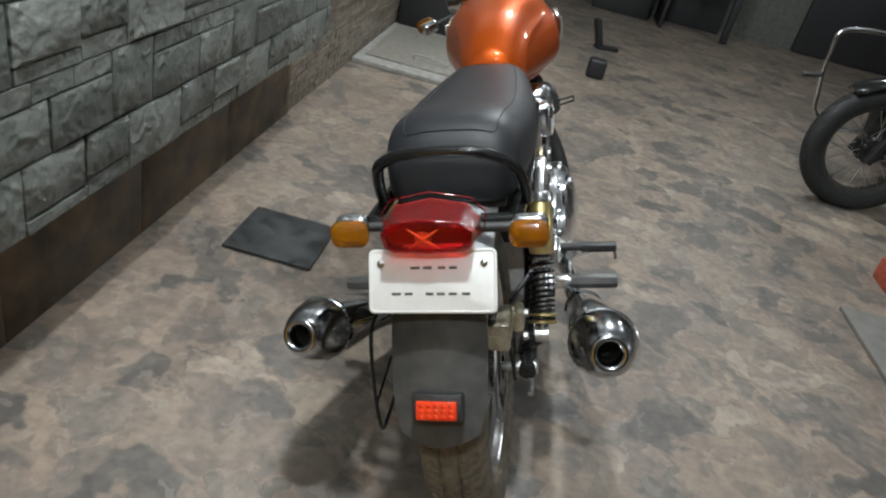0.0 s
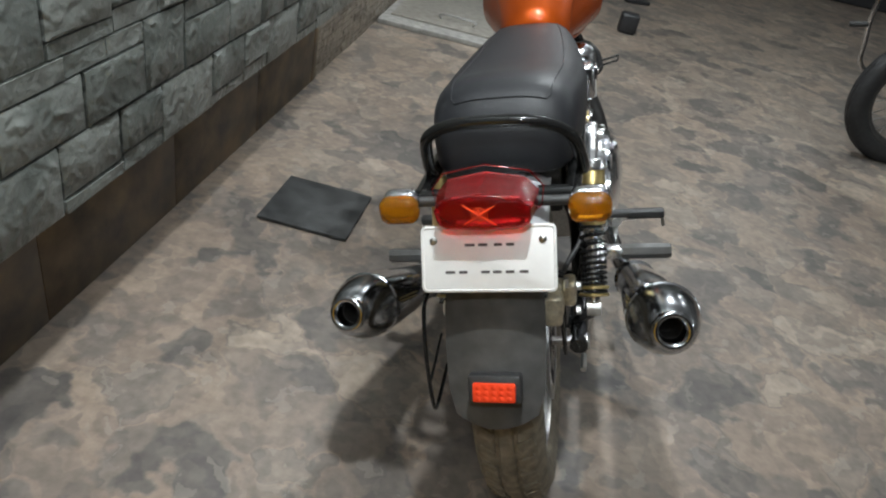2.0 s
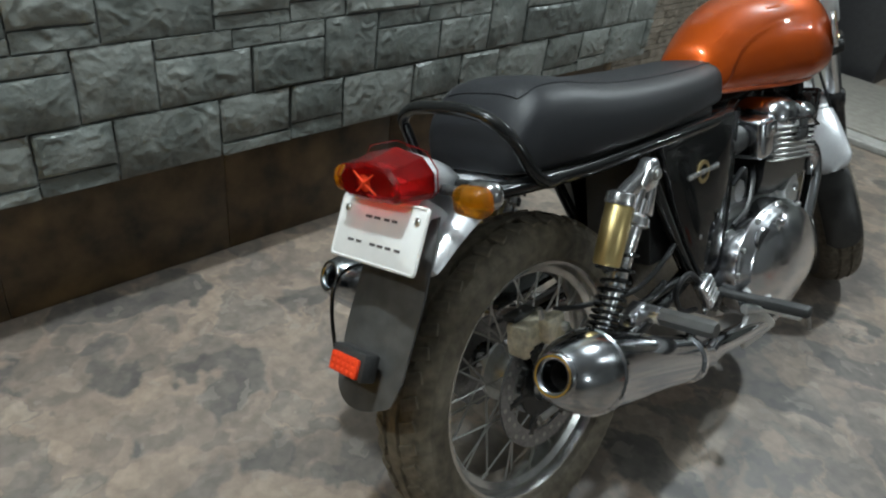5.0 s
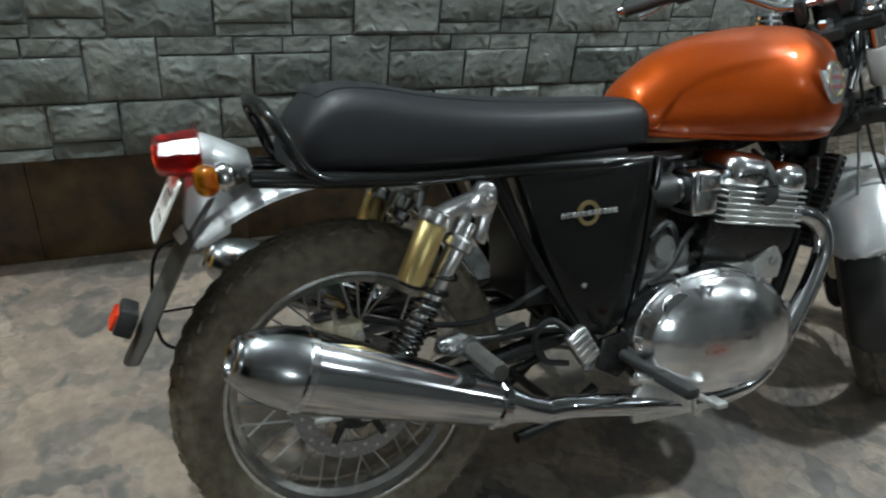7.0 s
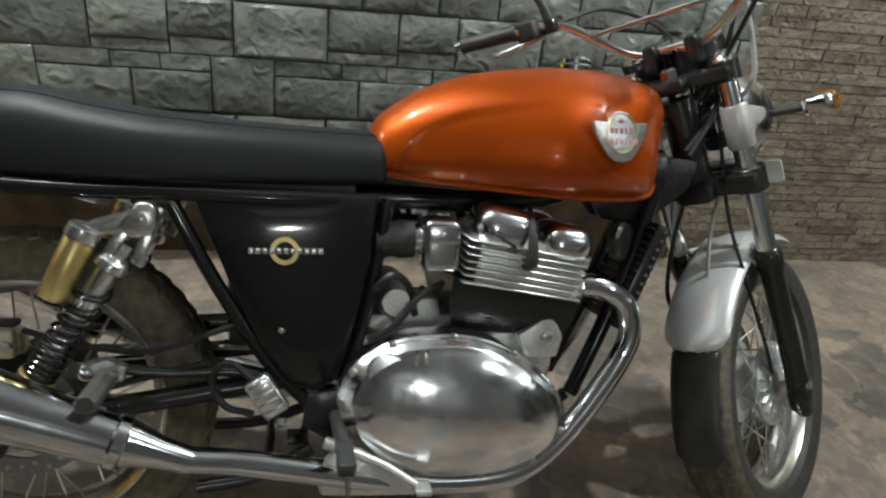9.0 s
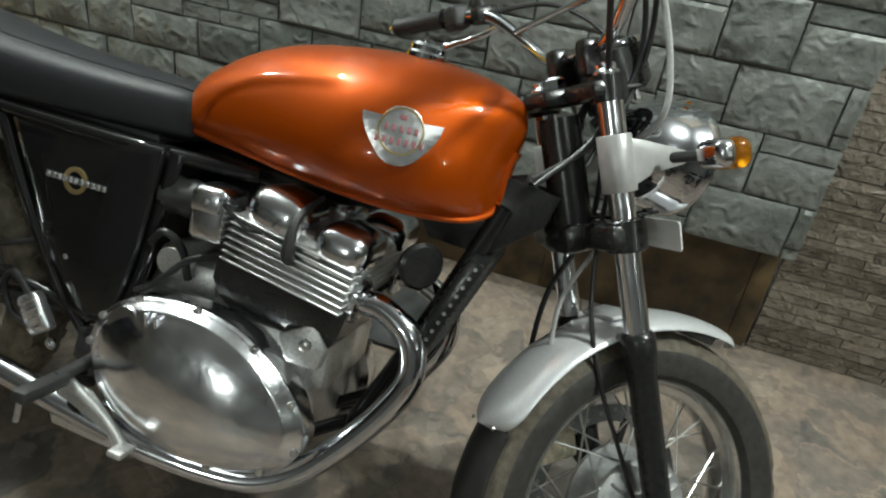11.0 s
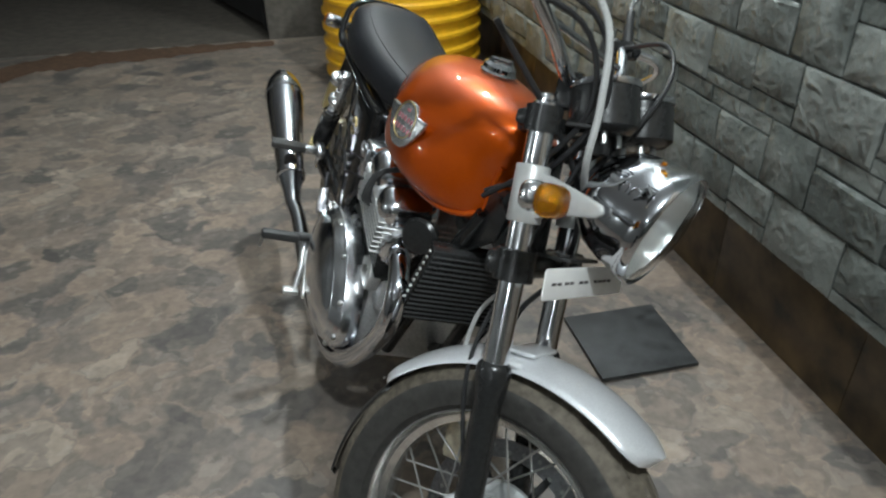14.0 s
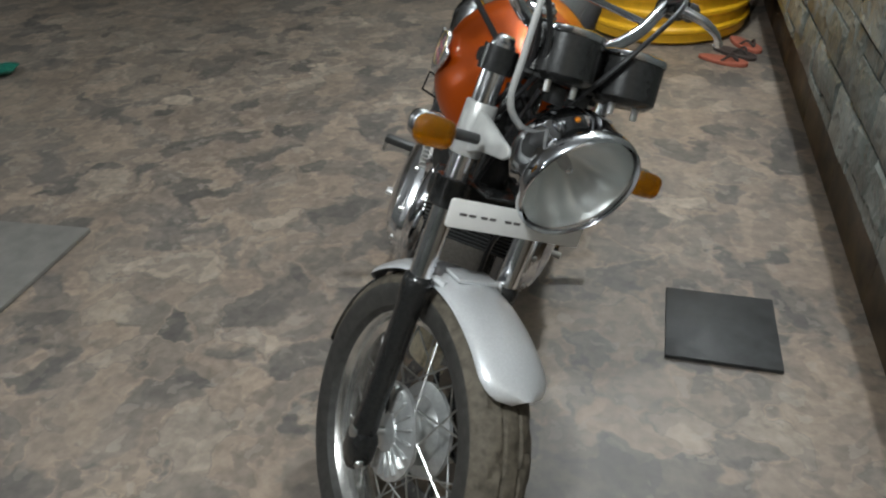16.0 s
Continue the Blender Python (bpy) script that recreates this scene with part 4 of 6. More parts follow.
bike("cylinder_block", moved(loft([[(x * k, y * k - 0.01, z) for x, y in ((-0.14, -0.12), (0.14, -0.12), (0.14, 0.12), (-0.14, 0.12))] for z, k in ((-0.06, 0.72), (-0.03, 0.9), (0.0, 1.0), (0.05, 1.02))]), TILT), BLACK_SATIN, "black cylinder block", engine)
fin = finish("fin", moved(box((0, 0, 0), (0.325, 0.226, 0.0045), 0.0018, seg=1), TILT), ALU_CAST)
for k in range(7):
    same("cooling_fin", fin, Matrix.Translation((0, 0.002 * k, 0.048 + 0.0125 * k)), engine)
bike("cylinder_head", moved(box((0, 0.002, 0.09), (0.295, 0.2, 0.1), 0.01), TILT), ALU_CAST, "finned aluminium cylinder head", engine)
for s in (1, -1):
    bike("rocker_cover", moved(box((s * 0.098, -0.055, 0.148), (0.13, 0.112, 0.084), 0.036, seg=5), TILT), ALU_POLISHED, "polished rocker cover", engine)
    bike("rocker_cover", moved(box((s * 0.098, 0.066, 0.142), (0.13, 0.095, 0.076), 0.034, seg=5), TILT), ALU_POLISHED, "polished rocker cover", engine)
    bike("throttle_body", merged(box((s * 0.12, 1.018, 0.632), (0.08, 0.066, 0.094), 0.014, seg=3), box((s * 0.163, 1.018, 0.655), (0.008, 0.05, 0.034), 0.003), rod((s * 0.1, 0.93, 0.635), (s * 0.1, 1.01, 0.635), 0.028, 16)), ALU_POLISHED, "polished throttle body", engine)
    bike("body_screw", lathe([(0, 0.006), (0.003, 0.006), (0.004, 0)], (s * 0.166, 1.02, 0.655), (s, 0, 0), 10), STEEL, "", engine)
    bike("intake_boot", lathe([(0, 0.033), (0.015, 0.035), (0.03, 0.031), (0.045, 0.035), (0.07, 0.033)], (s * 0.1, 0.905, 0.635), (0, 1, 0.02), 20), BLACK_PLASTIC, "", engine)
    bike("plug_cap", tube([(s * 0.155, 1.175, 0.60), (s * 0.172, 1.178, 0.615), (s * 0.160, 1.178, 0.668), (s * 0.1, 1.19, 0.70)], [0.012, 0.012, 0.007, 0.005], 8), BLACK_PLASTIC, "", engine)
    bike("exhaust_flange", lathe([(0, 0.034), (0.006, 0.038), (0.02, 0.036), (0.026, 0.026)], (s * 0.105, 1.272, 0.553), (0, 1, -0.15), 28, wave=lambda i, j: 0.004 * (i % 2)), ALU_POLISHED, "", engine)
bike("cap_holder", tube([(0.175, 1.085, 0.66), (0.222, 1.085, 0.672), (0.222, 1.13, 0.645), (0.175, 1.13, 0.633)], 0.003, 6, 1, closed=True), BLACK_SATIN, "thin black wire holder", engine)
bike("starter_motor", merged(lathe([(0, 0.03), (0.05, 0.034), (0.16, 0.034), (0.18, 0.025)], (-0.05, 0.945, 0.525), (1, 0, 0), 24), box((0.08, 0.985, 0.50), (0.06, 0.09, 0.06), 0.015)), ALU_CAST, "", engine)
bike("engine_hose", tube([(0.14, 0.895, 0.46), (0.15, 0.94, 0.49), (0.14, 0.985, 0.54), (0.12, 1.03, 0.56)], 0.006, 8), CABLE, "", engine)
bike("engine_hose", tube([(0.13, 0.905, 0.55), (0.14, 0.935, 0.578), (0.13, 0.965, 0.555), (0.12, 0.98, 0.5)], 0.007, 8), CABLE, "", engine)
bike("engine_mount", slab([(1.17, 0.465), (1.235, 0.505), (1.26, 0.46), (1.25, 0.42), (1.19, 0.42)], 0.11, 0.14, 0, 0.006), ALU_CAST, "", engine)
bike("mount_bolt", lathe([(0, 0.011), (0.008, 0.011), (0.01, 0.007), (0.01, 0)], (0.14, 1.225, 0.462), (1, 0, 0), 6), STEEL, "", engine)
OC = Matrix.Translation((0, 1.425, 0.565)) @ pose(0, 0, 0, -21)
cooler = bike("oil_cooler", moved(box((0, 0, 0), (0.21, 0.03, 0.22), 0.006), OC), BLACK_SATIN, "black oil cooler with bolted edge", engine)
fin2 = finish("cooler_fin", moved(box((0, 0, 0), (0.2, 0.036, 0.004), 0.001, seg=1), OC), BLACK_PLASTIC)
for k in range(14):
    same("cooler_fin", fin2, Matrix.Translation(Vector((0, 0.3584, 0.9336)).normalized() * 0.0148 * (k - 6.5)), cooler)
for k in range(12):
    bike("edge_stud", moved(lathe([(0, 0.0035), (0.003, 0.003), (0.003, 0)], (0.105, 0.004, -0.1 + 0.018 * k), (1, 0, 0), 8), OC), STEEL, "", cooler)

# exhaust
for s in (1, -1):
    bike("exhaust_pipe", tube([(s * 0.105, 1.28, 0.551), (s * 0.11, 1.335, 0.55), (s * 0.115, 1.388, 0.517), (s * 0.118, 1.404, 0.458), (s * 0.12, 1.38, 0.395), (s * 0.125, 1.327, 0.316), (s * 0.135, 1.262, 0.243), (s * 0.15, 1.19, 0.2), (s * 0.165, 1.1, 0.192), (s * 0.185, 0.97, 0.207), (s * 0.2, 0.84, 0.238), (s * 0.213, 0.68, 0.275), (s * 0.23, 0.60, 0.292)], 0.0225, 18, 6), CHROME, "chrome exhaust header")
    a, b = Vector((s * 0.229, 0.605, 0.29)), Vector((0.277, 0.079, 0.515) if s > 0 else (-0.281, 0.1, 0.533))
    L = (b - a).length
    ax = (b - a).normalized()
    muf = bike("muffler", lathe([(0, 0.023), (0.05, 0.026), (0.1, 0.038), (0.115, 0.041), (0.13, 0.0415), (0.25, 0.048), (0.38, 0.0575), (L * 0.82, 0.0615)], a, ax, 40), MUFFLER, "upswept chrome muffler", angle=60)
    bike("clamp_ring", lathe([(0.103, 0.040), (0.106, 0.0445), (0.122, 0.0455), (0.126, 0.0415)], a, ax, 40), CHROME, "", muf)
    bike("clamp_ring", lathe([(L * 0.815, 0.0615), (L * 0.82, 0.0642), (L * 0.835, 0.0642), (L * 0.84, 0.061)], a, ax, 40), CHROME, "", muf)
    bike("end_cap", lathe([(L * 0.835, 0.0615), (L * 0.85, 0.0612), (L * 0.885, 0.0585), (L * 0.92, 0.053), (L * 0.955, 0.0455), (L * 0.98, 0.0375), (L * 0.99, 0.031)], a, ax, 40, cap=False), END_CAP, "tapered chrome end cap", muf, 60)
    bike("mouth_ring", lathe([(L * 0.984, 0.0335), (L * 0.994, 0.0335), (L * 1.0, 0.0315), (L * 1.002, 0.028), (L * 1.0, 0.024), (L * 0.993, 0.021), (L * 0.98, 0.0195), (L * 0.93, 0.0195), (L * 0.9, 0.0195)], a, ax, 40, cap=False), END_CAP, "rounded chrome outlet ring", muf, 60)
    # near-black cup that closes the bore
    bike("tailpipe_core", lathe([(L * 0.86, 0.0), (L * 0.86, 0.021), (L * 0.955, 0.021), (L * 0.955, 0.0192), (L * 0.87, 0.0192), (L * 0.87, 0.0)], a, ax, 28), BORE_DARK, "dark bore", muf)

# rear suspension
def shock(s):
    top, low = Vector((s * 0.15, 0.53, 0.674)), Vector((s * 0.15, 0.338, 0.375))
    ax = (low - top).normalized()
    L = (low - top).length
    body = bike("shock_absorber", merged(lathe([(0.05, 0.0), (0.05, 0.015), (0.2, 0.015), (0.3, 0.013), (L, 0.012)], top, ax, 20),
                                         lathe([(-0.018, 0.012), (0.018, 0.012)], top, (1, 0, 0), 20)), ALU_BRIGHT, "rear shock absorber with a gold gas reservoir")
    pts = []
    turns, z0, z1 = 13, 0.108, L - 0.03
    u = ax.orthogonal().normalized()
    v = ax.cross(u)
    for k in range(turns * 12 + 1):
        t = k / (turns * 12)
        q = t ** 0.52
        a = 2 * math.pi * turns * t
        pts.append(top + ax * (z0 + (z1 - z0) * q) + 0.0255 * (math.cos(a) * u + math.sin(a) * v))
    bike("spring", tube(pts, 0.0034, 6, 1), BLACK_GLOSS, "black coil spring", body)
    r0, r1 = top + Vector((s * 0.002, -0.09, -0.024)), top + Vector((s * 0.002, -0.141, -0.132))
    d = (r1 - r0).normalized()
    can = bike("gas_reservoir", lathe([(0, 0.0), (0, 0.0215), (0.004, 0.0245), (0.115, 0.0245), (0.119, 0.022), (0.119, 0.0)], r0, d, 28), GOLD, "gold anodised gas reservoir", body)
    bike("reservoir_foot", lathe([(0.117, 0.0), (0.117, 0.02), (0.126, 0.018), (0.126, 0.0)], r0, d, 24), BLACK_SATIN, "", can)
    # cast bridge: an eye at the bolt, an arm that curves to a ring round the reservoir, and a forked neck down to the spring's collar
    eye = [(0.014, 0.026), (0.022, 0.012), (0.021, -0.01), (0.012, -0.03), (-0.022, -0.032), (-0.04, -0.012), (-0.02, 0.012), (-0.006, 0.027)]
    arm = [(-0.012, 0.016), (-0.04, 0.006), (-0.07, -0.002), (-0.098, -0.014), (-0.112, -0.03), (-0.104, -0.04), (-0.078, -0.036), (-0.058, -0.028), (-0.036, -0.028), (-0.016, -0.03)]
    neck = [[(0.018, -0.016), (-0.004, -0.016), (-0.022, -0.07), (-0.004, -0.084)], [(-0.018, -0.02), (-0.04, -0.018), (-0.068, -0.062), (-0.048, -0.07)]]
    bridge = [slab([(top.y + a, top.z + b) for a, b in eye], top.x - 0.015, top.x + 0.015, 0, 0.006), slab([(top.y + a, top.z + b) for a, b in arm], top.x - 0.011, top.x + 0.011, 0, 0.006)]
    bridge += [slab([(top.y + a, top.z + b) for a, b in leg], top.x - 0.012, top.x + 0.012, 0, 0.004) for leg in neck]
    bridge.append(lathe([(-0.012, 0.0), (-0.012, 0.02), (-0.008, 0.026), (0.006, 0.0275), (0.012, 0.0265), (0.012, 0.02)], r0, d, 28))
    bike("reservoir_bridge", merged(*bridge), ALU_BRIGHT, "cast alloy reservoir bridge", body)
    bike("upper_tube", lathe([(0.076, 0.014), (0.078, 0.021), (0.084, 0.0275), (0.098, 0.0285), (0.101, 0.026), (0.103, 0.019), (0.215, 0.019), (0.22, 0.015)], top, ax, 24), ALU_BRIGHT, "", body)
    bike("shock_bolt", lathe([(0.016, 0.013), (0.019, 0.013), (0.0195, 0.009), (0.024, 0.009), (0.026, 0.006), (0.026, 0)], top, (s, 0, 0), 12), STEEL, "", body)
    for q in (L - 0.045, L - 0.03):
        bike("preload_ring", lathe([(0, 0.028), (0.002, 0.031), (0.005, 0.031), (0.007, 0.028)], top + ax * q, ax, 24), GOLD, "", body)
    bike("lower_eye", lathe([(-0.014, 0.017), (0.014, 0.017)], low, (1, 0, 0), 18), ALU_CAST, "", body)


shock(1)
shock(-1)
for s in (1, -1):
    bike("swingarm", tube([(s * 0.075, 0.84, 0.385), (s * 0.105, 0.72, 0.375), (s * 0.118, 0.5, 0.345), (s * 0.118, 0.34, 0.32), (s * 0.118, 0.285, 0.315)], 0.019, 12), BLACK_SATIN, "black swingarm")
    bike("shock_mount", rod((s * 0.11, 0.338, 0.34), (s * 0.155, 0.338, 0.372), 0.012, 12), BLACK_SATIN)
# rear brake caliper and hose, on its right side
cal = bike("brake_caliper", merged(box((0.07, 0.275, 0.445), (0.05, 0.085, 0.046), 0.01), box((0.07, 0.245, 0.425), (0.044, 0.03, 0.04), 0.008), box((0.105, 0.29, 0.452), (0.026, 0.05, 0.05), 0.009)), CALIPER, "dull gold brake caliper")
bike("caliper_carrier", slab([(0.24, 0.42), (0.33, 0.43), (0.335, 0.36), (0.318, 0.29), (0.292, 0.285), (0.275, 0.34)], 0.086, 0.094, 0, 0.003), BLACK_SATIN, "", cal)
bike("pad_cover", box((0.05, 0.27, 0.471), (0.03, 0.06, 0.012), 0.004), BLACK_PLASTIC, "", cal)
bike("bleed_nipple", rod((0.1, 0.272, 0.47), (0.1, 0.266, 0.496), 0.005, 8), STEEL, "", cal)
for y, z in ((0.255, 0.43), (0.305, 0.452)):
    bike("caliper_bolt", lathe([(0, 0.009), (0.008, 0.009), (0.01, 0.006), (0.01, 0)], (0.118, y, z), (1, 0, 0), 6), STEEL, "", cal)
bike("axle_nut", lathe([(0.118, 0.0), (0.118, 0.017), (0.136, 0.017), (0.14, 0.012), (0.14, 0.0)], (0, 0.306, 0.314), (1, 0, 0), 6), STEEL, "zinc axle nut")
bike("chain_adjuster", rod((0.128, 0.26, 0.314), (0.128, 0.215, 0.314), 0.006, 8), STEEL)
bike("brake_hose", tube([(0.09, 0.32, 0.47), (0.1, 0.4, 0.45), (0.125, 0.52, 0.44), (0.13, 0.62, 0.47), (0.12, 0.7, 0.5)], 0.0055, 8), CABLE)
bike("torque_arm", tube([(0.1, 0.33, 0.33), (0.125, 0.48, 0.385), (0.13, 0.62, 0.42)], 0.007, 8), BLACK_SATIN)
# chain side
bike("chain_guard", box((-0.095, 0.56, 0.43), (0.05, 0.44, 0.012), 0.004, m=Matrix.Translation((0, 0.56, 0.43)) @ pose(0, 0, 0, 2) @ Matrix.Translation((0, -0.56, -0.43))), BLACK_SATIN)
bike("chain", merged(box((-0.095, 0.58, 0.375), (0.016, 0.5, 0.014), 0.003), box((-0.095, 0.58, 0.27), (0.016, 0.5, 0.014), 0.003)), DISC, "oily drive chain")
bike("rear_sprocket", lathe([(-0.098, 0.04), (-0.098, 0.09), (-0.092, 0.09), (-0.092, 0.04)], REAR, (1, 0, 0), 40, closed=True, wave=lambda i, j: 0.003 * (i % 2)), DISC)
# clothing guard on the left
guard = bike("clothing_guard", tube([(-0.115, 0.1, 0.60), (-0.112, 0.03, 0.605), (-0.11, 0.0, 0.58), (-0.112, -0.012, 0.52), (-0.114, -0.012, 0.44), (-0.116, 0.005, 0.405), (-0.118, 0.05, 0.395), (-0.12, 0.14, 0.39), (-0.122, 0.26, 0.36)], 0.0034, 8), BLACK_GLOSS, "black wire clothing guard")
bike("guard_wire", rod((-0.113, -0.012, 0.475), (-0.118, 0.12, 0.475), 0.0024, 8), BLACK_GLOSS, "", guard)


# rear mudguard and tail
def arc_guard(c, r, a0, a1, half, depth, n=26, thick=0.0022, m=12, taper=0.35, zone=0.86):
    """A curved mudguard strip about the x axis at c. Angles from straight up, positive ahead."""
    bm = bmesh.new()
    layers = []
    for off in (0.0, -thick):
        rows = []
        for i in range(n + 1):
            a = radians(a0 + (a1 - a0) * i / n)
            e = max(0.0, abs(2 * i / n - 1) - zone) / (1 - zone)
            round_end = 1.0 - taper * (1 - math.sqrt(max(0.0, 1 - e * e)))
            row = []
            for j in range(m + 1):
                q = 2 * j / m - 1
                x = half * math.sin(q * 1.35) / math.sin(1.35) * round_end
                rr = r - depth * (1 - math.cos(q * 1.35)) + off
                row.append(bm.verts.new((c[0] + x, c[1] + rr * math.sin(a), c[2] + rr * math.cos(a))))
            rows.append(row)
        layers.append(rows)
    for rows in layers:
        for a, b in zip(rows, rows[1:]):
            for j in range(m):
                bm.faces.new((a[j], a[j + 1], b[j + 1], b[j]))
    o, i_ = layers
    for k in range(n):
        for j in (0, m):
            bm.faces.new((o[k][j], o[k + 1][j], i_[k + 1][j], i_[k][j]))
    for k in (0, n):
        for j in range(m):
            bm.faces.new((o[k][j], o[k][j + 1], i_[k][j + 1], i_[k][j]))
    return bm


bike("rear_mudguard", arc_guard(REAR, 0.425, -40, 22, 0.084, 0.036), SILVER, "silver painted rear mudguard")
FLAP = [(0.075, 0.69), (0.045, 0.645), (0.012, 0.585), (-0.022, 0.525), (-0.05, 0.47), (-0.07, 0.435)]
rows = []
for k, (y, z) in enumerate(FLAP):
    half = [0.062, 0.074, 0.08, 0.08, 0.077, 0.066][k]
    outer = [(half * q, y + 0.022 * q * q + 0.0, z + 0.012 * q * q) for q in np.linspace(-1, 1, 13)]
    rows.append(outer + [(x, yy + 0.005, zz + 0.002) for x, yy, zz in outer[::-1]])
flap = bike("mud_flap", loft(rows), FLAP_PLASTIC, "dusty black plastic rear flap", angle=60)
R_AX = Matrix.Translation((0.004, -0.068, 0.512)) @ pose(0, 0, 0, -27)
bike("reflector_hood", moved(box((0, 0.012, 0.004), (0.082, 0.03, 0.044), 0.005), R_AX), BLACK_PLASTIC, "", flap)
refl = bike("reflector", moved(box((0, -0.004, 0), (0.066, 0.01, 0.03), 0.003), R_AX), RED_BRIGHT, "bright red rear reflector", flap)
for k in range(5):
    for q in range(3):
        bike("reflector_facet", moved(lathe([(0, 0.0055), (0.0022, 0.0)], (-0.024 + 0.012 * k, -0.0089, -0.009 + 0.009 * q), (0, -1, 0), 6), R_AX), RED_BRIGHT, "", refl)

# number plate: blank white sheet with its writing as bars
P = Matrix.Translation((0, 0.027, 0.692)) @ pose(0, 0, 0, -28)
def rounded(w, h, r, n=5):
    out = []
    for cx, cz, a0 in ((w / 2 - r, h / 2 - r, 0), (-w / 2 + r, h / 2 - r, 90), (-w / 2 + r, -h / 2 + r, 180), (w / 2 - r, -h / 2 + r, 270)):
        for k in range(n):
            a = radians(a0 + 90 * k / (n - 1))
            out.append((cx + r * math.cos(a), cz + r * math.sin(a)))
    return out


plate = bike("number_plate", moved(slab(rounded(0.206, 0.102, 0.009), -0.0015, 0.0015, 1, 0.0006), P), PLATE_WHITE, "white number plate with handwritten marks")
bike("raised_edge", moved(tube([(x, -0.0015, z) for x, z in rounded(0.2, 0.096, 0.007) + rounded(0.2, 0.096, 0.007)[:1]], 0.0016, 6, 1), P), PLATE_WHITE, "", plate)
for x, z, w in ((-0.027, 0.021, 0.015), (-0.007, 0.021, 0.014), (0.016, 0.021, 0.012), (0.034, 0.021, 0.012), (-0.058, -0.02, 0.015), (-0.038, -0.02, 0.013), (-0.004, -0.02, 0.013), (0.014, -0.02, 0.013), (0.033, -0.02, 0.013), (0.054, -0.02, 0.013)):
    bike("ink_bar", moved(box((x, -0.0018, z), (w, 0.0006, 0.0042)), P), INK, "", plate)
for s in (1, -1):
    bike("plate_bolt", moved(lathe([(0.001, 0.006), (0.003, 0.006), (0.005, 0.003), (0.005, 0)], (s * 0.083, 0, 0.028), (0, -1, 0), 10), P), STEEL, "", plate)

# tail lamp
def hexring(y, w, top, bot, cut):
    zc = (top + bot) / 2
    h = top - bot
    return [(-w * 0.95, y, bot + h * 0.16), (-w, y, zc + h * 0.1), (-w + cut, y, top - h * 0.06), (0, y, top + h * 0.1), (w - cut, y, top - h * 0.06), (w, y, zc + h * 0.1), (w * 0.95, y, bot + h * 0.16), (w * 0.93 - cut * 0.6, y, bot), (0, y, bot - h * 0.06), (-w * 0.93 + cut * 0.6, y, bot)]


tl = bike("tail_lamp", loft([hexring(0.02, 0.064, 0.79, 0.75, 0.016), hexring(0.026, 0.071, 0.796, 0.744, 0.017), hexring(0.085, 0.078, 0.803, 0.736, 0.02)]), RED, "faceted red tail lamp lens", angle=15)
for r in (0.003, 0.006, 0.009, 0.012):
    ring = [(r * math.cos(a) - 0.004, 0.0198, 0.770 + r * math.sin(a)) for a in [math.tau * i / 24 for i in range(25)]]
    bike("lens_ring", tube(ring, 0.0009, 6, 1), RED_BRIGHT, "bright red moulded ring", tl)
# bright red arms in place of the star-shaped glint inside the lens
for a, r in ((38, 0.03), (-42, 0.032), (128, 0.012), (96, 0.014)):
    c, q = math.cos(radians(a)), math.sin(radians(a))
    bike("star_glint", tube([(-0.004 - r * c, 0.0205, 0.770 - r * q * 0.8), (-0.004, 0.0195, 0.770), (-0.004 + r * c, 0.0205, 0.770 + r * q * 0.8)], [0.0012, 0.0032, 0.0012], 8, 4), RED_BRIGHT, "bright red star shaped as the lamp's inner glint", tl)
for y, w, top, bot, cut in ((0.0205, 0.07, 0.797, 0.752, 0.016), (0.0855, 0.085, 0.812, 0.738, 0.02)):
    edge = hexring(y, w, top, bot, cut)
    bike("lens_edge", tube(edge + edge[:1], 0.0011, 6, 1), RED, "", tl)
bike("lamp_base", loft([hexring(0.0855, 0.076, 0.797, 0.741, 0.02), hexring(0.097, 0.076, 0.797, 0.741, 0.02), hexring(0.107, 0.072, 0.793, 0.74, 0.02), hexring(0.165, 0.045, 0.765, 0.72, 0.02)]), SILVER, "silver lamp housing", tl, 85)
bike("plate_bracket", merged(slab([(0.085, 0.74), (0.13, 0.70), (0.12, 0.64), (0.075, 0.62), (0.05, 0.66), (0.06, 0.72)], -0.05, 0.05, 0, 0.004)), SILVER, "silver tail bracket", tl)


def indicator(name, place, s, amber_dir, m=None, reach=0.05):
    """Rounded amber lamp on a short stalk; amber_dir is -1 for the rear pair."""
    p = Vector(place)
    m = m or Matrix.Identity(4)
    b = bike(name, moved(box(p + Vector((0, -amber_dir * 0.012, 0.003)), (0.06, 0.034, 0.042), 0.016, seg=5), m), CHROME_DUSTY, "amber indicator with a metal housing")
    bike("indicator_lens", moved(box(p + Vector((0, amber_dir * 0.012, 0)), (0.064, 0.036, 0.045), 0.0165, seg=5), m), AMBER, "amber lens", b)
    bike("indicator_stalk", moved(tube([p + Vector((-s * 0.03, -amber_dir * 0.01, 0.002)), p + Vector((-s * (0.03 + reach), -amber_dir * 0.01, 0.002))], 0.0085, 12, 1), m), BLACK_PLASTIC, "", b)


indicator("indicator", (0.152, 0.096, 0.744), 1, -1, reach=0.055)
indicator("indicator", (-0.145, 0.104, 0.745), -1, -1, reach=0.055)


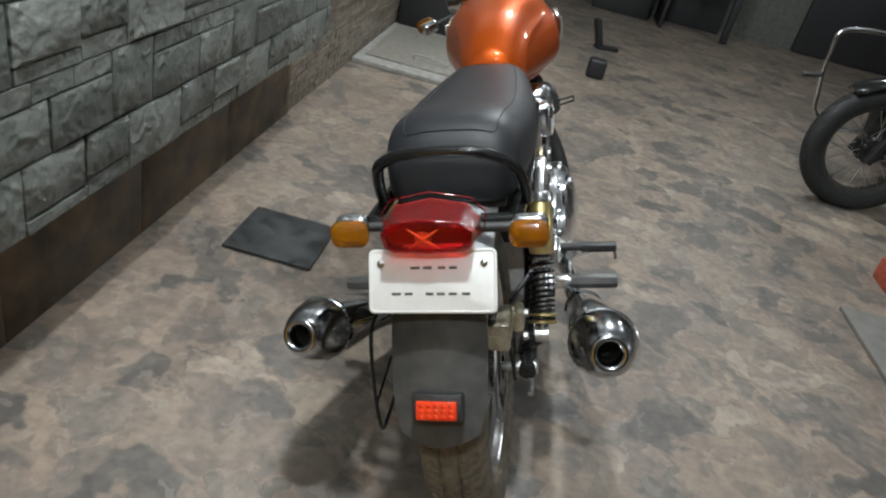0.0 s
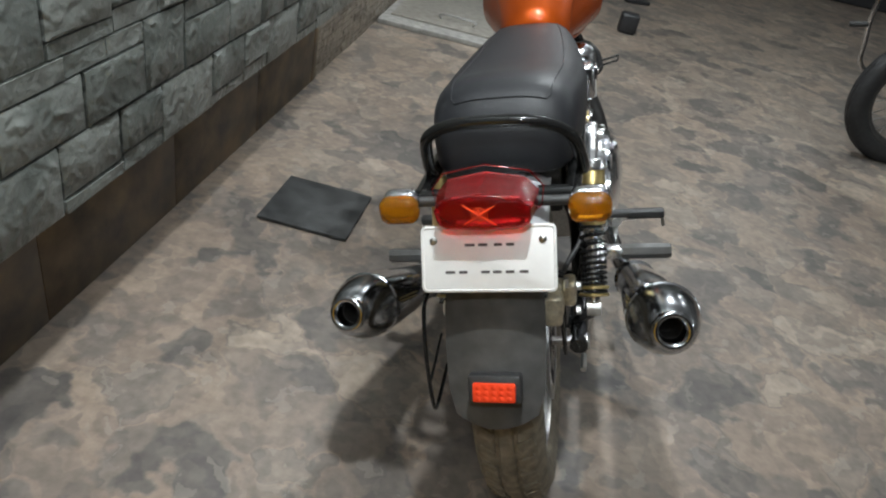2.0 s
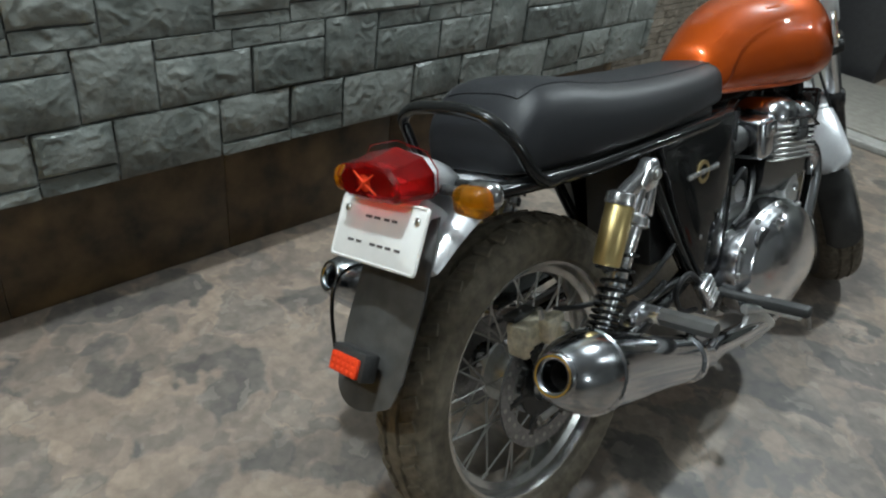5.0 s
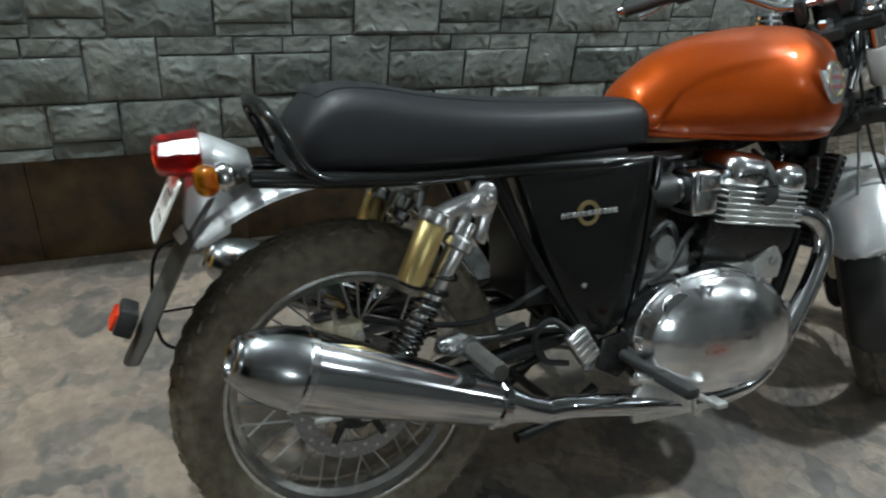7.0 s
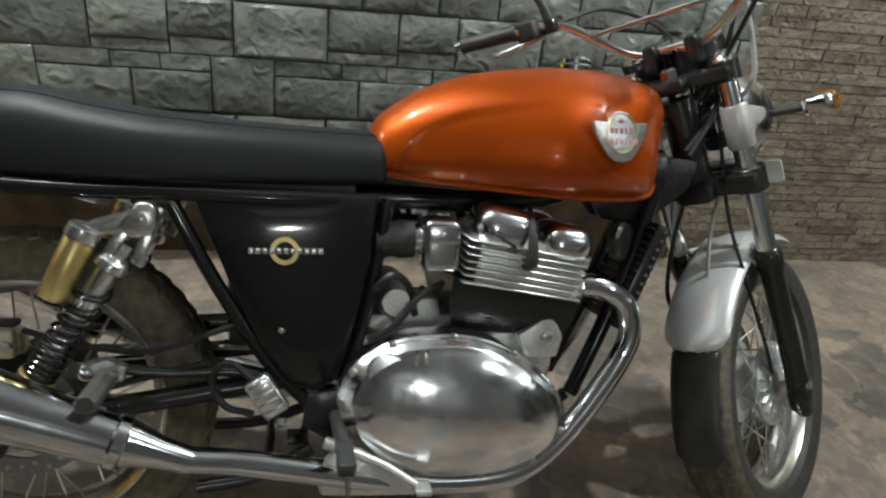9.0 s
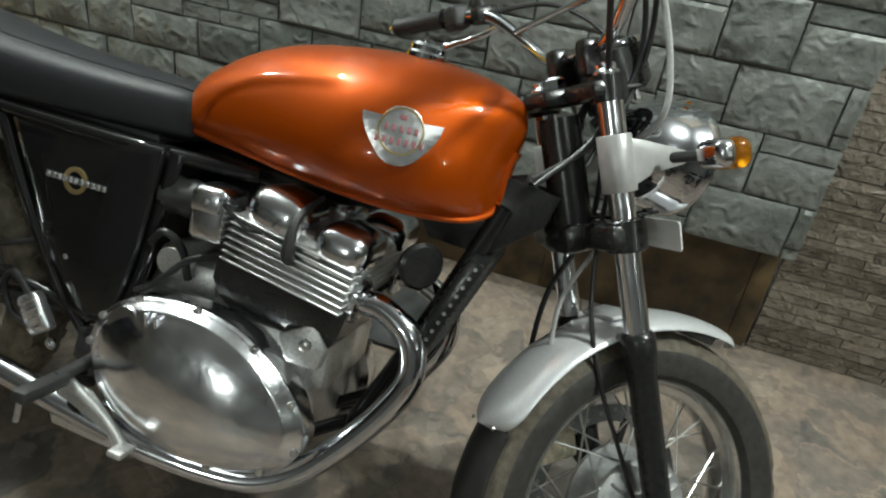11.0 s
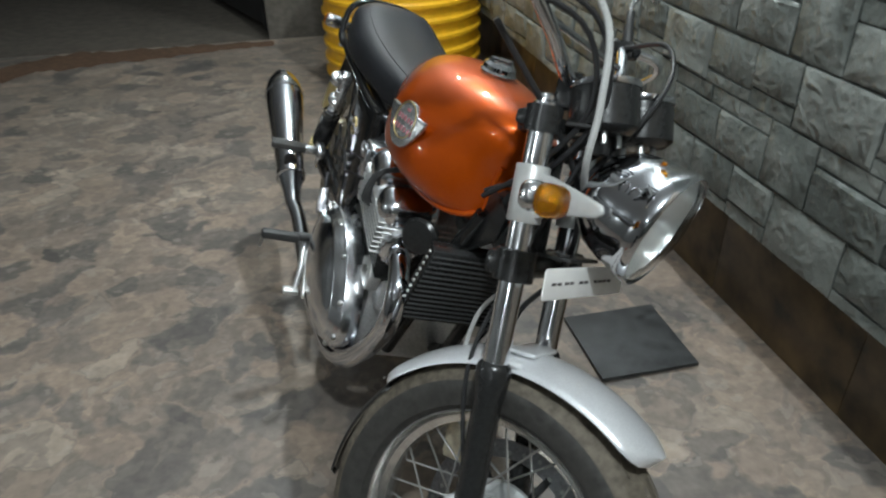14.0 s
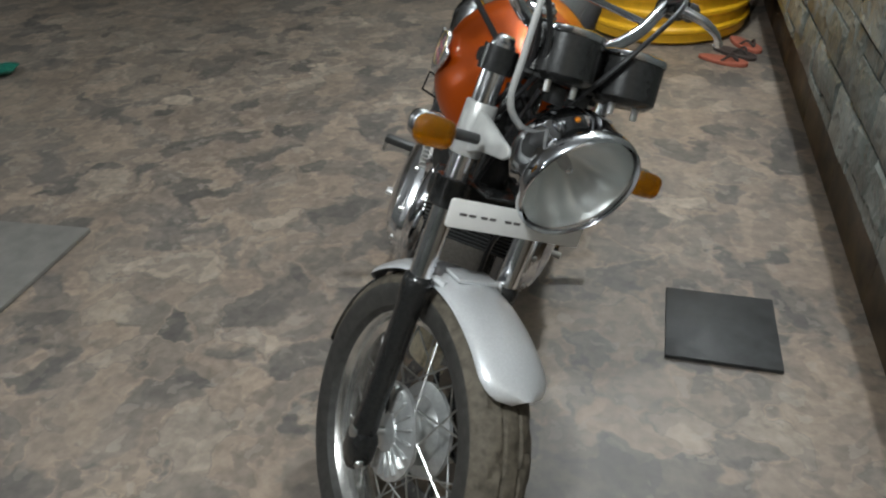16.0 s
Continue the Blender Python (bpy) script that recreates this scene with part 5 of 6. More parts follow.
# foot rests, pedals, stand
for s in (1, -1):
    pg = bike("rear_foot_rest", moved(lathe([(0.205, 0.0), (0.205, 0.0135), (0.21, 0.0155), (0.305, 0.0155), (0.312, 0.013), (0.312, 0.0)], (0, 0, 0), (s, 0, 0), 14, wave=lambda i, j: 0.0012 * (i % 2)), Matrix.Translation((0, 0.476, 0.424))), FLAP_PLASTIC, "ribbed rubber pillion foot rest")
    bike("foot_rest_bracket", merged(box((s * 0.19, 0.476, 0.424), (0.045, 0.03, 0.026), 0.005), slab([(0.425, 0.41), (0.43, 0.436), (0.47, 0.445), (0.5, 0.43), (0.495, 0.405), (0.46, 0.4)], s * 0.15, s * 0.172, 0, 0.004)), ALU_BRIGHT, "bright cast bracket", pg)
    bike("pivot_bolt", lathe([(0, 0.012), (0.006, 0.012), (0.009, 0.008), (0.009, 0.0)], (s * 0.168, 0.439, 0.421), (s, 0, 0), 14), CHROME, "", pg)
    bike("support_tube", tube([(s * 0.14, 0.45, 0.42), (s * 0.13, 0.55, 0.405), (s * 0.125, 0.68, 0.40), (s * 0.12, 0.78, 0.37)], 0.009, 10), BLACK_SATIN, "", pg)
    fr = bike("front_foot_rest", merged(box((s * 0.282, 0.85, 0.312), (0.1, 0.03, 0.024), 0.008), rod((s * 0.13, 0.84, 0.32), (s * 0.25, 0.848, 0.314), 0.012, 10)), BLACK_PLASTIC, "rubber rider foot rest")
    bike("feeler", rod((s * 0.326, 0.852, 0.306), (s * 0.33, 0.852, 0.272), 0.0045, 8), STEEL, "", fr)
    bike("foot_rest_plate", slab([(0.79, 0.36), (0.85, 0.37), (0.87, 0.30), (0.83, 0.27), (0.78, 0.3)], s * 0.125, s * 0.14, 0, 0.004), BLACK_SATIN, "", fr)
M_CYL = Matrix.Translation((0.168, 0.722, 0.372)) @ pose(0, 0, 0, 32)
mc = bike("brake_master_cylinder", moved(box((0, 0, 0), (0.026, 0.046, 0.074), 0.007, seg=3), M_CYL), ALU_BRIGHT, "ribbed cast brake master cylinder")
for k in range(4):
    bike("cast_rib", moved(box((0.0135, 0, -0.024 + 0.016 * k), (0.004, 0.038, 0.005), 0.0015), M_CYL), ALU_BRIGHT, "", mc)
bike("hose_loop", tube([(0.165, 0.70, 0.40), (0.16, 0.66, 0.43), (0.15, 0.63, 0.40), (0.15, 0.65, 0.35), (0.155, 0.70, 0.335)], 0.006, 8), CABLE, "", mc)
bike("pivot_cap", lathe([(0, 0.011), (0.005, 0.011), (0.008, 0.007), (0.008, 0.0)], (0.15, 0.745, 0.315), (1, 0, 0), 14), CHROME)
bike("foot_rest_hanger", slab([(0.806, 0.231), (0.822, 0.275), (0.845, 0.293), (0.882, 0.287), (0.915, 0.26), (0.946, 0.236), (0.975, 0.208), (0.97, 0.196), (0.89, 0.2), (0.814, 0.205)], 0.2, 0.212, 0, 0.004), ALU_CAST, "pale cast foot rest hanger")
bike("brake_pedal", merged(tube([(0.205, 0.82, 0.30), (0.215, 0.855, 0.29), (0.222, 0.92, 0.262), (0.235, 0.975, 0.23)], [0.011, 0.010, 0.008, 0.007], 10), box((0.247, 0.985, 0.229), (0.04, 0.028, 0.012), 0.004)), ALU_CAST, "cast brake pedal")
bike("gear_lever", merged(tube([(-0.2, 0.93, 0.28), (-0.215, 1.0, 0.275), (-0.225, 1.06, 0.28)], 0.007, 8), rod((-0.21, 1.06, 0.28), (-0.26, 1.06, 0.28), 0.009, 8)), STEEL)
bike("side_stand", merged(tube([(-0.13, 0.83, 0.27), (-0.2, 0.80, 0.16), (-0.262, 0.775, 0.092)], 0.011, 10), box((-0.268, 0.772, 0.088), (0.05, 0.05, 0.008), 0.003, m=Matrix.Translation((-0.268, 0.772, 0.088)) @ pose(0, 0, 0, 0, 17, 0) @ Matrix.Translation((0.268, -0.772, -0.088)))), BLACK_SATIN, "black side stand on the floor")
bike("centre_stand", merged(tube([(0.1, 0.80, 0.24), (0.12, 0.70, 0.2), (0.13, 0.6, 0.19)], 0.012, 10), tube([(-0.1, 0.80, 0.24), (-0.12, 0.70, 0.2), (-0.13, 0.6, 0.19)], 0.012, 10), rod((-0.12, 0.72, 0.207), (0.12, 0.72, 0.207), 0.01, 10)), BLACK_SATIN, "folded centre stand")
bike("sump_guard_tube", tube([(0.1, 1.0, 0.235), (0.08, 1.15, 0.23), (0.07, 1.3, 0.32)], 0.0125, 12), BLACK_GLOSS)
bike("sump_guard_tube", tube([(-0.1, 1.0, 0.235), (-0.08, 1.15, 0.23), (-0.07, 1.3, 0.32)], 0.0125, 12), BLACK_GLOSS)

# front fork
for s in (1, -1):
    leg = front("fork_leg", lathe([(0.236, 0.0), (0.236, 0.014), (0.25, 0.022), (0.33, 0.025), (0.35, 0.023), (0.58, 0.0235), (0.6, 0.0275), (0.628, 0.0285), (0.635, 0.0265), (0.64, 0.022)], (s * 0.096, 0.0325, 0), (0, 0, 1), 28), BLACK_SATIN, "fork leg with a black slider and chrome tube")
    front("fork_tube", lathe([(0.635, 0.0205), (1.045, 0.0205), (1.05, 0.016), (1.056, 0.016), (1.06, 0.01), (1.06, 0.0)], (s * 0.096, 0.0325, 0), (0, 0, 1), 28), FORK_STEEL, "chrome fork tube", leg)
    front("headlamp_bracket", merged(lathe([(0.862, 0.0255), (0.864, 0.027), (0.948, 0.027), (0.95, 0.0255)], (s * 0.096, 0.0325, 0), (0, 0, 1), 24),
                                     slab([(0.05, 0.868), (0.05, 0.942), (0.08, 0.935), (0.13, 0.918), (0.158, 0.908), (0.162, 0.896), (0.15, 0.888), (0.09, 0.882)], s * 0.103, s * 0.111, 0, 0.003)), WHITE_PAINT, "pale grey headlamp bracket", leg)
front("lower_yoke", merged(box((0, 0.02, 0.795), (0.245, 0.06, 0.042), 0.012), box((0, 0.0, 0.795), (0.08, 0.08, 0.05), 0.015), *[lathe([(0.77, 0.031), (0.772, 0.033), (0.818, 0.033), (0.82, 0.031)], (s * 0.096, 0.0325, 0), (0, 0, 1), 24) for s in (1, -1)]), BLACK_SATIN, "black lower fork yoke")
front("top_yoke", merged(box((0, 0.02, 1.02), (0.235, 0.055, 0.028), 0.01), box((0, -0.005, 1.02), (0.08, 0.08, 0.03), 0.012), *[lathe([(1.0, 0.029), (1.04, 0.029)], (s * 0.096, 0.0325, 0), (0, 0, 1), 24) for s in (1, -1)]), BLACK_SATIN, "black top fork yoke")
front("yoke_nut", merged(lathe([(1.03, 0.018), (1.05, 0.018), (1.055, 0.012), (1.055, 0.0)], (0, 0, 0), (0, 0, 1), 6)), CHROME)
GUARD = Vector((0, 0.048, 0.285))
fm = front("front_mudguard", moved(arc_guard((0, 0, 0), 0.366, -47, 42, 0.07, 0.031, n=56, taper=0.8, zone=0.8), Matrix.Translation(GUARD)), SILVER, "silver painted front mudguard")
front("mudguard_stay", merged(*[tube([(s * 0.058, 0.06, 0.635), (s * 0.075, 0.035, 0.64)], 0.008, 8, 1) for s in (1, -1)], box((0, 0.05, 0.653), (0.09, 0.05, 0.008), 0.003)), SILVER, "", fm)
front("mudguard_flap", moved(arc_guard((0, 0, 0), 0.349, -85, -44, 0.05, 0.018, n=16, thick=0.003), Matrix.Translation(GUARD)), DUSTY_FLAP, "black plastic flap under the mudguard", fm)
front("flap_lining", moved(arc_guard((0, 0, 0), 0.3445, -83, -46, 0.048, 0.017, n=16, thick=0.002), Matrix.Translation(GUARD)), TREAD, "dust-caked inner face", fm)
for s in (1, -1):
    front("guard_bolt", lathe([(0, 0.008), (0.006, 0.008), (0.008, 0.005), (0.008, 0)], (s * 0.066, 0.02, 0.628), (s, 0, 0), 10), STEEL, "", fm)
    front("rivet", lathe([(0, 0.004), (0.003, 0.003), (0.003, 0)], GUARD + Vector((s * 0.035, -0.258, 0.245)), (0, -0.72, 0.69), 8), STEEL, "", fm)
front("front_caliper", merged(box((-0.06, -0.075, 0.455), (0.06, 0.06, 0.1), 0.012), box((-0.06, -0.045, 0.43), (0.04, 0.05, 0.06), 0.01)), CALIPER, "dull gold front brake caliper")
front("brake_hose", tube([(-0.075, -0.07, 0.5), (-0.1, -0.06, 0.58), (-0.07, -0.02, 0.7), (-0.04, 0.06, 0.8), (0.02, 0.07, 0.95), (0.2, -0.02, 1.14)], 0.005, 8), CABLE)
for s in (1, -1):
    front("axle_clamp", box((s * 0.096, 0.036, 0.285), (0.05, 0.062, 0.07), 0.016), BLACK_SATIN)
    front("pinch_bolt", lathe([(0, 0.009), (0.008, 0.009), (0.011, 0.006), (0.011, 0)], (s * 0.1, 0.062, 0.262), (s, 0.2, 0), 10), STEEL)

# headlamp
HL = Matrix.Translation((0.008, 0.2, 0.897)) @ pose(0, 0, 0, -24)
shell = [(-0.115, 0.0), (-0.112, 0.03), (-0.095, 0.062), (-0.065, 0.083), (-0.03, 0.092), (0.0, 0.094), (0.004, 0.0975), (0.02, 0.0982), (0.027, 0.0968), (0.029, 0.0945), (0.022, 0.0925), (0.0, 0.09)]
hl = front("headlamp", moved(lathe(shell, (0, 0, 0), (0, 1, 0), 56, cap=False), HL), CHROME, "round chrome headlamp", angle=50)
front("headlamp_reflector", moved(lathe([(0.018, 0.088), (0.0, 0.084), (-0.03, 0.065), (-0.05, 0.04), (-0.058, 0.012), (-0.058, 0)], (0, 0, 0), (0, 1, 0), 56, wave=lambda i, j: (0.005 * math.cos(i * math.pi / 3.5) * (1 - j / 6)) if 0 < j < 5 else 0, cap=False), HL), REFLECTOR, "", hl, 60)
glass = front("headlamp_lens", moved(lathe([(0.022, 0.0885), (0.03, 0.082), (0.037, 0.06), (0.041, 0.03), (0.0425, 0.0), (0.0395, 0.0), (0.038, 0.03), (0.034, 0.06), (0.027, 0.081), (0.019, 0.0885)], (0, 0, 0), (0, 1, 0), 56, cap=False), HL @ Matrix.Diagonal((1.045, 1, 1.045, 1))), GLASS, "clear fluted headlamp glass", hl, 60)
glass.visible_shadow = False
front("headlamp_bulb", moved(lathe([(-0.058, 0.01), (-0.03, 0.01), (-0.015, 0.006), (-0.012, 0)], (0, 0, 0), (0, 1, 0), 14), HL), CHROME, "", hl)
front("pilot_bulb", moved(lathe([(0, 0.004), (0.004, 0.004), (0.005, 0)], (0.05, -0.02, 0.083), (0.3, 0, 1), 8), HL), AMBER, "", hl)
indicator("indicator", (0.225, 0.118, 0.90), 1, 1, FORK, 0.06)
indicator("indicator", (-0.225, 0.118, 0.905), -1, 1, FORK, 0.06)

# front number plate
FP = Matrix.Translation((0.006, 0.118, 0.786)) @ pose(0, 0, 0, 0, 0, -6) @ pose(0, 0, 0, 0, 2.5, 0)
fpl = front("front_number_plate", moved(slab(rounded(0.264, 0.048, 0.006), -0.0015, 0.0015, 1, 0.0006), FP), PLATE_WHITE, "narrow white number plate with handwritten marks")
for x, w in ((0.105, 0.013), (0.088, 0.013), (0.066, 0.012), (0.05, 0.012), (0.02, 0.013), (0.003, 0.013), (-0.03, 0.012), (-0.046, 0.012), (-0.062, 0.012), (-0.078, 0.012)):
    front("ink_bar", moved(box((x, 0.0018, 0), (w, 0.0006, 0.0045)), FP), INK, "", fpl)
front("plate_bracket", merged(box((0.02, 0.08, 0.818), (0.12, 0.07, 0.006), 0.002), lathe([(0, 0.009), (0.004, 0.009), (0.005, 0)], (0.07, 0.1, 0.822), (0, 0, 1), 12)), BLACK_SATIN, "", fpl)

# instruments
for s in (1, -1):
    gm = Matrix.Translation((-0.034 + s * 0.061, 0.112 - s * 0.01, 1.03)) @ pose(0, 0, 0, 10) @ Matrix.Diagonal((1.1, 1.1, 1.12, 1))
    gz = front("gauge", moved(lathe([(-0.012, 0.0), (-0.012, 0.04), (-0.004, 0.05), (0.05, 0.05), (0.05, 0.051), (0.056, 0.051), (0.058, 0.049), (0.054, 0.046), (0.054, 0.0)], (0, 0, 0), (0, 0, 1), 40), gm), BLACK_SATIN, "round black instrument pod with a chrome bezel")
    front("gauge_bezel", moved(lathe([(0.049, 0.0515), (0.051, 0.0525), (0.058, 0.052), (0.06, 0.048)], (0, 0, 0), (0, 0, 1), 40), gm), CHROME, "", gz)
    front("gauge_face", moved(lathe([(0.0545, 0.0), (0.0555, 0.046), (0.0548, 0.046)], (0, 0, 0), (0, 0, 1), 40), gm), BLACK_PLASTIC, "", gz)
    for k in range(3):
        a = k * 2.1 + 0.4
        front("gauge_stud", moved(rod((0.026 * math.cos(a), 0.026 * math.sin(a), -0.028), (0.026 * math.cos(a), 0.026 * math.sin(a), -0.01), 0.005, 8), gm), STEEL, "", gz)
front("gauge_bracket", merged(box((0, 0.09, 1.02), (0.17, 0.05, 0.006), 0.002), tube([(0.05, 0.1, 1.015), (0.04, 0.07, 0.99), (0.02, 0.05, 0.97)], 0.008, 8), tube([(-0.05, 0.1, 1.015), (-0.04, 0.07, 0.99), (-0.02, 0.05, 0.97)], 0.008, 8), box((0.02, 0.1, 1.0), (0.03, 0.03, 0.03), 0.006), box((-0.03, 0.1, 1.0), (0.03, 0.03, 0.03), 0.006)), BLACK_PLASTIC)

# handlebar
BAR = [(0.405, -0.1, 1.232), (0.3, -0.045, 1.22), (0.22, 0.012, 1.205), (0.15, 0.045, 1.14), (0.08, 0.05, 1.092), (0, 0.05, 1.088)]
bar = front("handlebar", tube(BAR + [(-x, y, z) for x, y, z in BAR[-2::-1]], 0.011, 14, 6), CHROME, "wide chrome handlebar")
front("bar_brace", rod((0.17, 0.035, 1.16), (-0.17, 0.035, 1.16), 0.006, 10), CHROME, "", bar)
for s in (1, -1):
    front("bar_clamp", merged(box((s * 0.045, 0.045, 1.075), (0.03, 0.045, 0.06), 0.01)), BLACK_SATIN, "", bar)
    front("grip", lathe([(0, 0.017), (0.003, 0.019), (0.012, 0.0165), (0.115, 0.0165), (0.12, 0.019), (0.125, 0.019)], (s * 0.405, -0.1, 1.232), (-s * 0.885, 0.463, -0.09), 20, wave=lambda i, j: 0.0007 * (i % 2)), BLACK_PLASTIC, "ribbed black rubber grip", bar)
    front("bar_end", lathe([(-0.014, 0.0), (-0.014, 0.011), (-0.004, 0.0135), (0.0, 0.0135)], (s * 0.405, -0.1, 1.232), (-s * 0.885, 0.463, -0.09), 16), CHROME, "", bar)
    front("switch_gear", box((s * 0.272, -0.026, 1.216), (0.05, 0.042, 0.046), 0.01, seg=3), BLACK_PLASTIC, "", bar)
    front("lever_mount", box((s * 0.235, 0.012, 1.21), (0.04, 0.05, 0.032), 0.008), BLACK_SATIN, "", bar)
    front("hand_lever", tube([(s * 0.235, 0.04, 1.205), (s * 0.27, 0.066, 1.198), (s * 0.33, 0.05, 1.19), (s * 0.385, 0.012, 1.186), (s * 0.402, 0.0, 1.186)], [0.009, 0.0085, 0.007, 0.0065, 0.0095], 10), ALU_POLISHED, "polished hand lever", bar)
    front("mirror_boot", tube([(s * 0.24, 0.014, 1.215), (s * 0.244, 0.008, 1.26), (s * 0.256, 0.002, 1.29)], [0.012, 0.0095, 0.007], 10), BLACK_PLASTIC, "black rubber mirror boot", bar)
    mr = front("mirror", merged(tube([(s * 0.256, 0.002, 1.288), (s * 0.29, -0.01, 1.315), (s * 0.37, -0.01, 1.37)], 0.005, 8), moved(lathe([(0, 0.0), (0.0, 0.02), (0.008, 0.042), (0.018, 0.0495), (0.022, 0.0495), (0.022, 0.046), (0.0215, 0.0)], (0, 0, 0), (0, -1, 0), 32), Matrix.Translation((s * 0.39, 0.005, 1.40)) @ pose(0, 0, 0, 14))), ALU_BRIGHT, "round silver rear-view mirror")
    front("mirror_glass", moved(lathe([(0.0222, 0.0), (0.0222, 0.0455), (0.0228, 0.0455), (0.0228, 0.0)], (0, 0, 0), (0, -1, 0), 32), Matrix.Translation((s * 0.39, 0.005, 1.40)) @ pose(0, 0, 0, 14)), MIRROR, "", mr)
front("brake_reservoir", merged(box((0.19, 0.02, 1.238), (0.066, 0.052, 0.04), 0.006), box((0.19, 0.02, 1.262), (0.072, 0.058, 0.012), 0.003)), BLACK_PLASTIC, "", bar)
front("kill_switch", box((0.272, -0.045, 1.238), (0.018, 0.018, 0.01), 0.003), BADGE_RED, "", bar)

# cables
front("clutch_cable", tube([(-0.22, 0.01, 1.21), (-0.15, 0.12, 1.2), (-0.05, 0.16, 1.1), (0.0, 0.08, 0.95), (0.0, -0.03, 0.85)], 0.0045, 8), CABLE)
front("throttle_cable", tube([(0.24, -0.02, 1.2), (0.15, 0.1, 1.17), (0.08, 0.12, 1.06), (0.06, 0.04, 0.95), (0.03, -0.08, 0.9)], 0.0045, 8), CABLE)
front("throttle_cable", tube([(0.24, -0.03, 1.195), (0.14, 0.085, 1.155), (0.085, 0.1, 1.05), (0.065, 0.02, 0.95), (0.035, -0.08, 0.89)], 0.0045, 8), CABLE)
front("brake_hose", tube([(0.2, 0.0, 1.235), (0.18, 0.06, 1.24), (0.135, 0.12, 1.16), (0.125, 0.13, 1.05), (0.11, 0.12, 0.97), (0.05, 0.1, 0.93)], 0.0055, 8), CABLE_GREY, "grey hose looping down to the headlamp")
front("speedo_cable", tube([(0.05, 0.1, 1.0), (0.05, 0.0, 0.75), (0.065, -0.03, 0.6), (0.06, 0.0, 0.42), (0.05, 0.02, 0.34)], 0.004, 8), CABLE)
front("wire_loop", tube([(0.03, 0.02, 0.77), (0.02, -0.05, 0.7), (0.0, -0.08, 0.6), (-0.03, -0.09, 0.52)], 0.004, 8), CABLE_GREY)
bike("horn", merged(lathe([(0, 0.02), (0.01, 0.036), (0.024, 0.04), (0.03, 0.034), (0.032, 0.0)], (0.085, 1.36, 0.635), (0.7, 0.7, 0), 28)), BLACK_SATIN, "round black horn")

# ---- the second motorcycle, parked farther off ----
OTHER = thing("black_motorcycle", "black commuter motorcycle parked with its front wheel turned", "motorcycle", pose(1.99, 2.95, 0, 0, 0, 150) @ Matrix.Scale(1.1, 4))


def other(name, bm, material, label="", parent=None):
    return part(name, bm, material, parent or OTHER, label)


W2 = pose(0, 0, 0.3, 0, 0, -55)
TURN2 = pose(0, 0, 0, 0, 0, -55)
hub2 = other("front_wheel", moved(hub_mesh(0.045, 0.06), W2), BLACK_SATIN, "spoked front wheel with a black tyre")
other("tyre", moved(tyre_mesh(0.308, 0.1, 0.22), W2), BLACK_TYRE, "worn black tyre", hub2)
other("rim", moved(rim_mesh(0.222), W2 @ Matrix.Diagonal((0.7, 1, 1, 1))), SIDEWALL, "", hub2)
spoke2 = finish("spoke", rod((0, 0, 0), (0, 0, 1), 0.002, 6), STEEL)
for k in range(28):
    side, lead, a = (1 if k % 2 else -1), (1 if (k // 2) % 2 else -1), 2 * math.pi * k / 28
    p0 = Vector((side * 0.032, math.cos(a + lead * 0.6) * 0.055, math.sin(a + lead * 0.6) * 0.055))
    p1 = Vector((side * 0.008, math.cos(a) * 0.2, math.sin(a) * 0.2))
    d = p1 - p0
    same("spoke", spoke2, W2 @ Matrix.Translation(p0) @ d.to_track_quat("Z", "Y").to_matrix().to_4x4() @ Matrix.Diagonal((1, 1, d.length, 1)), hub2)
other("front_mudguard", moved(arc_guard((0, 0, 0), 0.345, -95, 40, 0.075, 0.03), W2), BLACK_GLOSS, "gloss black mudguard")
for s in (1, -1):
    other("fork_leg", moved(tube([(s * 0.085, 0.03, 0.26), (s * 0.085, -0.05, 0.5), (s * 0.085, -0.1, 0.66)], 0.024, 12, 1), TURN2), BLACK_SATIN)
    other("fork_tube", moved(rod((s * 0.085, -0.1, 0.66), (s * 0.085, -0.2, 0.95), 0.016, 14), TURN2), CHROME, "chrome fork tube")
    other("crash_bar", tube([(s * 0.1, -0.42, 0.78), (s * 0.3, -0.27, 0.77), (s * 0.385, -0.2, 0.735), (s * 0.388, -0.197, 0.64), (s * 0.38, -0.202, 0.53), (s * 0.36, -0.215, 0.44), (s * 0.33, -0.23, 0.33), (s * 0.22, -0.33, 0.27), (s * 0.1, -0.42, 0.28)], 0.0125, 10, 6), CHROME_DUSTY, "chrome crash bar")
    other("guard_peg", rod((s * 0.38, -0.2, 0.52), (s * 0.455, -0.17, 0.5), 0.014, 10), BLACK_PLASTIC, "rubber guard peg")
other("headlamp", moved(lathe(shell, (0, 0, 0), (0, 1, 0), 36), TURN2 @ Matrix.Translation((0, -0.06, 0.86))), BLACK_GLOSS, "black headlamp")
other("handlebar", moved(tube([(0.36, -0.38, 1.04), (0.22, -0.28, 1.04), (0.1, -0.21, 0.98), (-0.1, -0.21, 0.98), (-0.22, -0.28, 1.04), (-0.36, -0.38, 1.04)], 0.011, 10), TURN2), CHROME_DUSTY)
other("fuel_tank", loft([tank_section(y, w, t, b0) for y, w, t, b0 in ((-0.28, 0.05, 0.84, 0.78), (-0.32, 0.11, 0.9, 0.74), (-0.45, 0.15, 0.93, 0.73), (-0.6, 0.14, 0.91, 0.73), (-0.72, 0.09, 0.85, 0.74))]), BLACK_GLOSS, "black fuel tank")
other("engine", merged(box((0, -0.55, 0.4), (0.24, 0.3, 0.26), 0.04), box((0, -0.47, 0.58), (0.16, 0.16, 0.14), 0.02)), BLACK_SATIN, "black engine block")
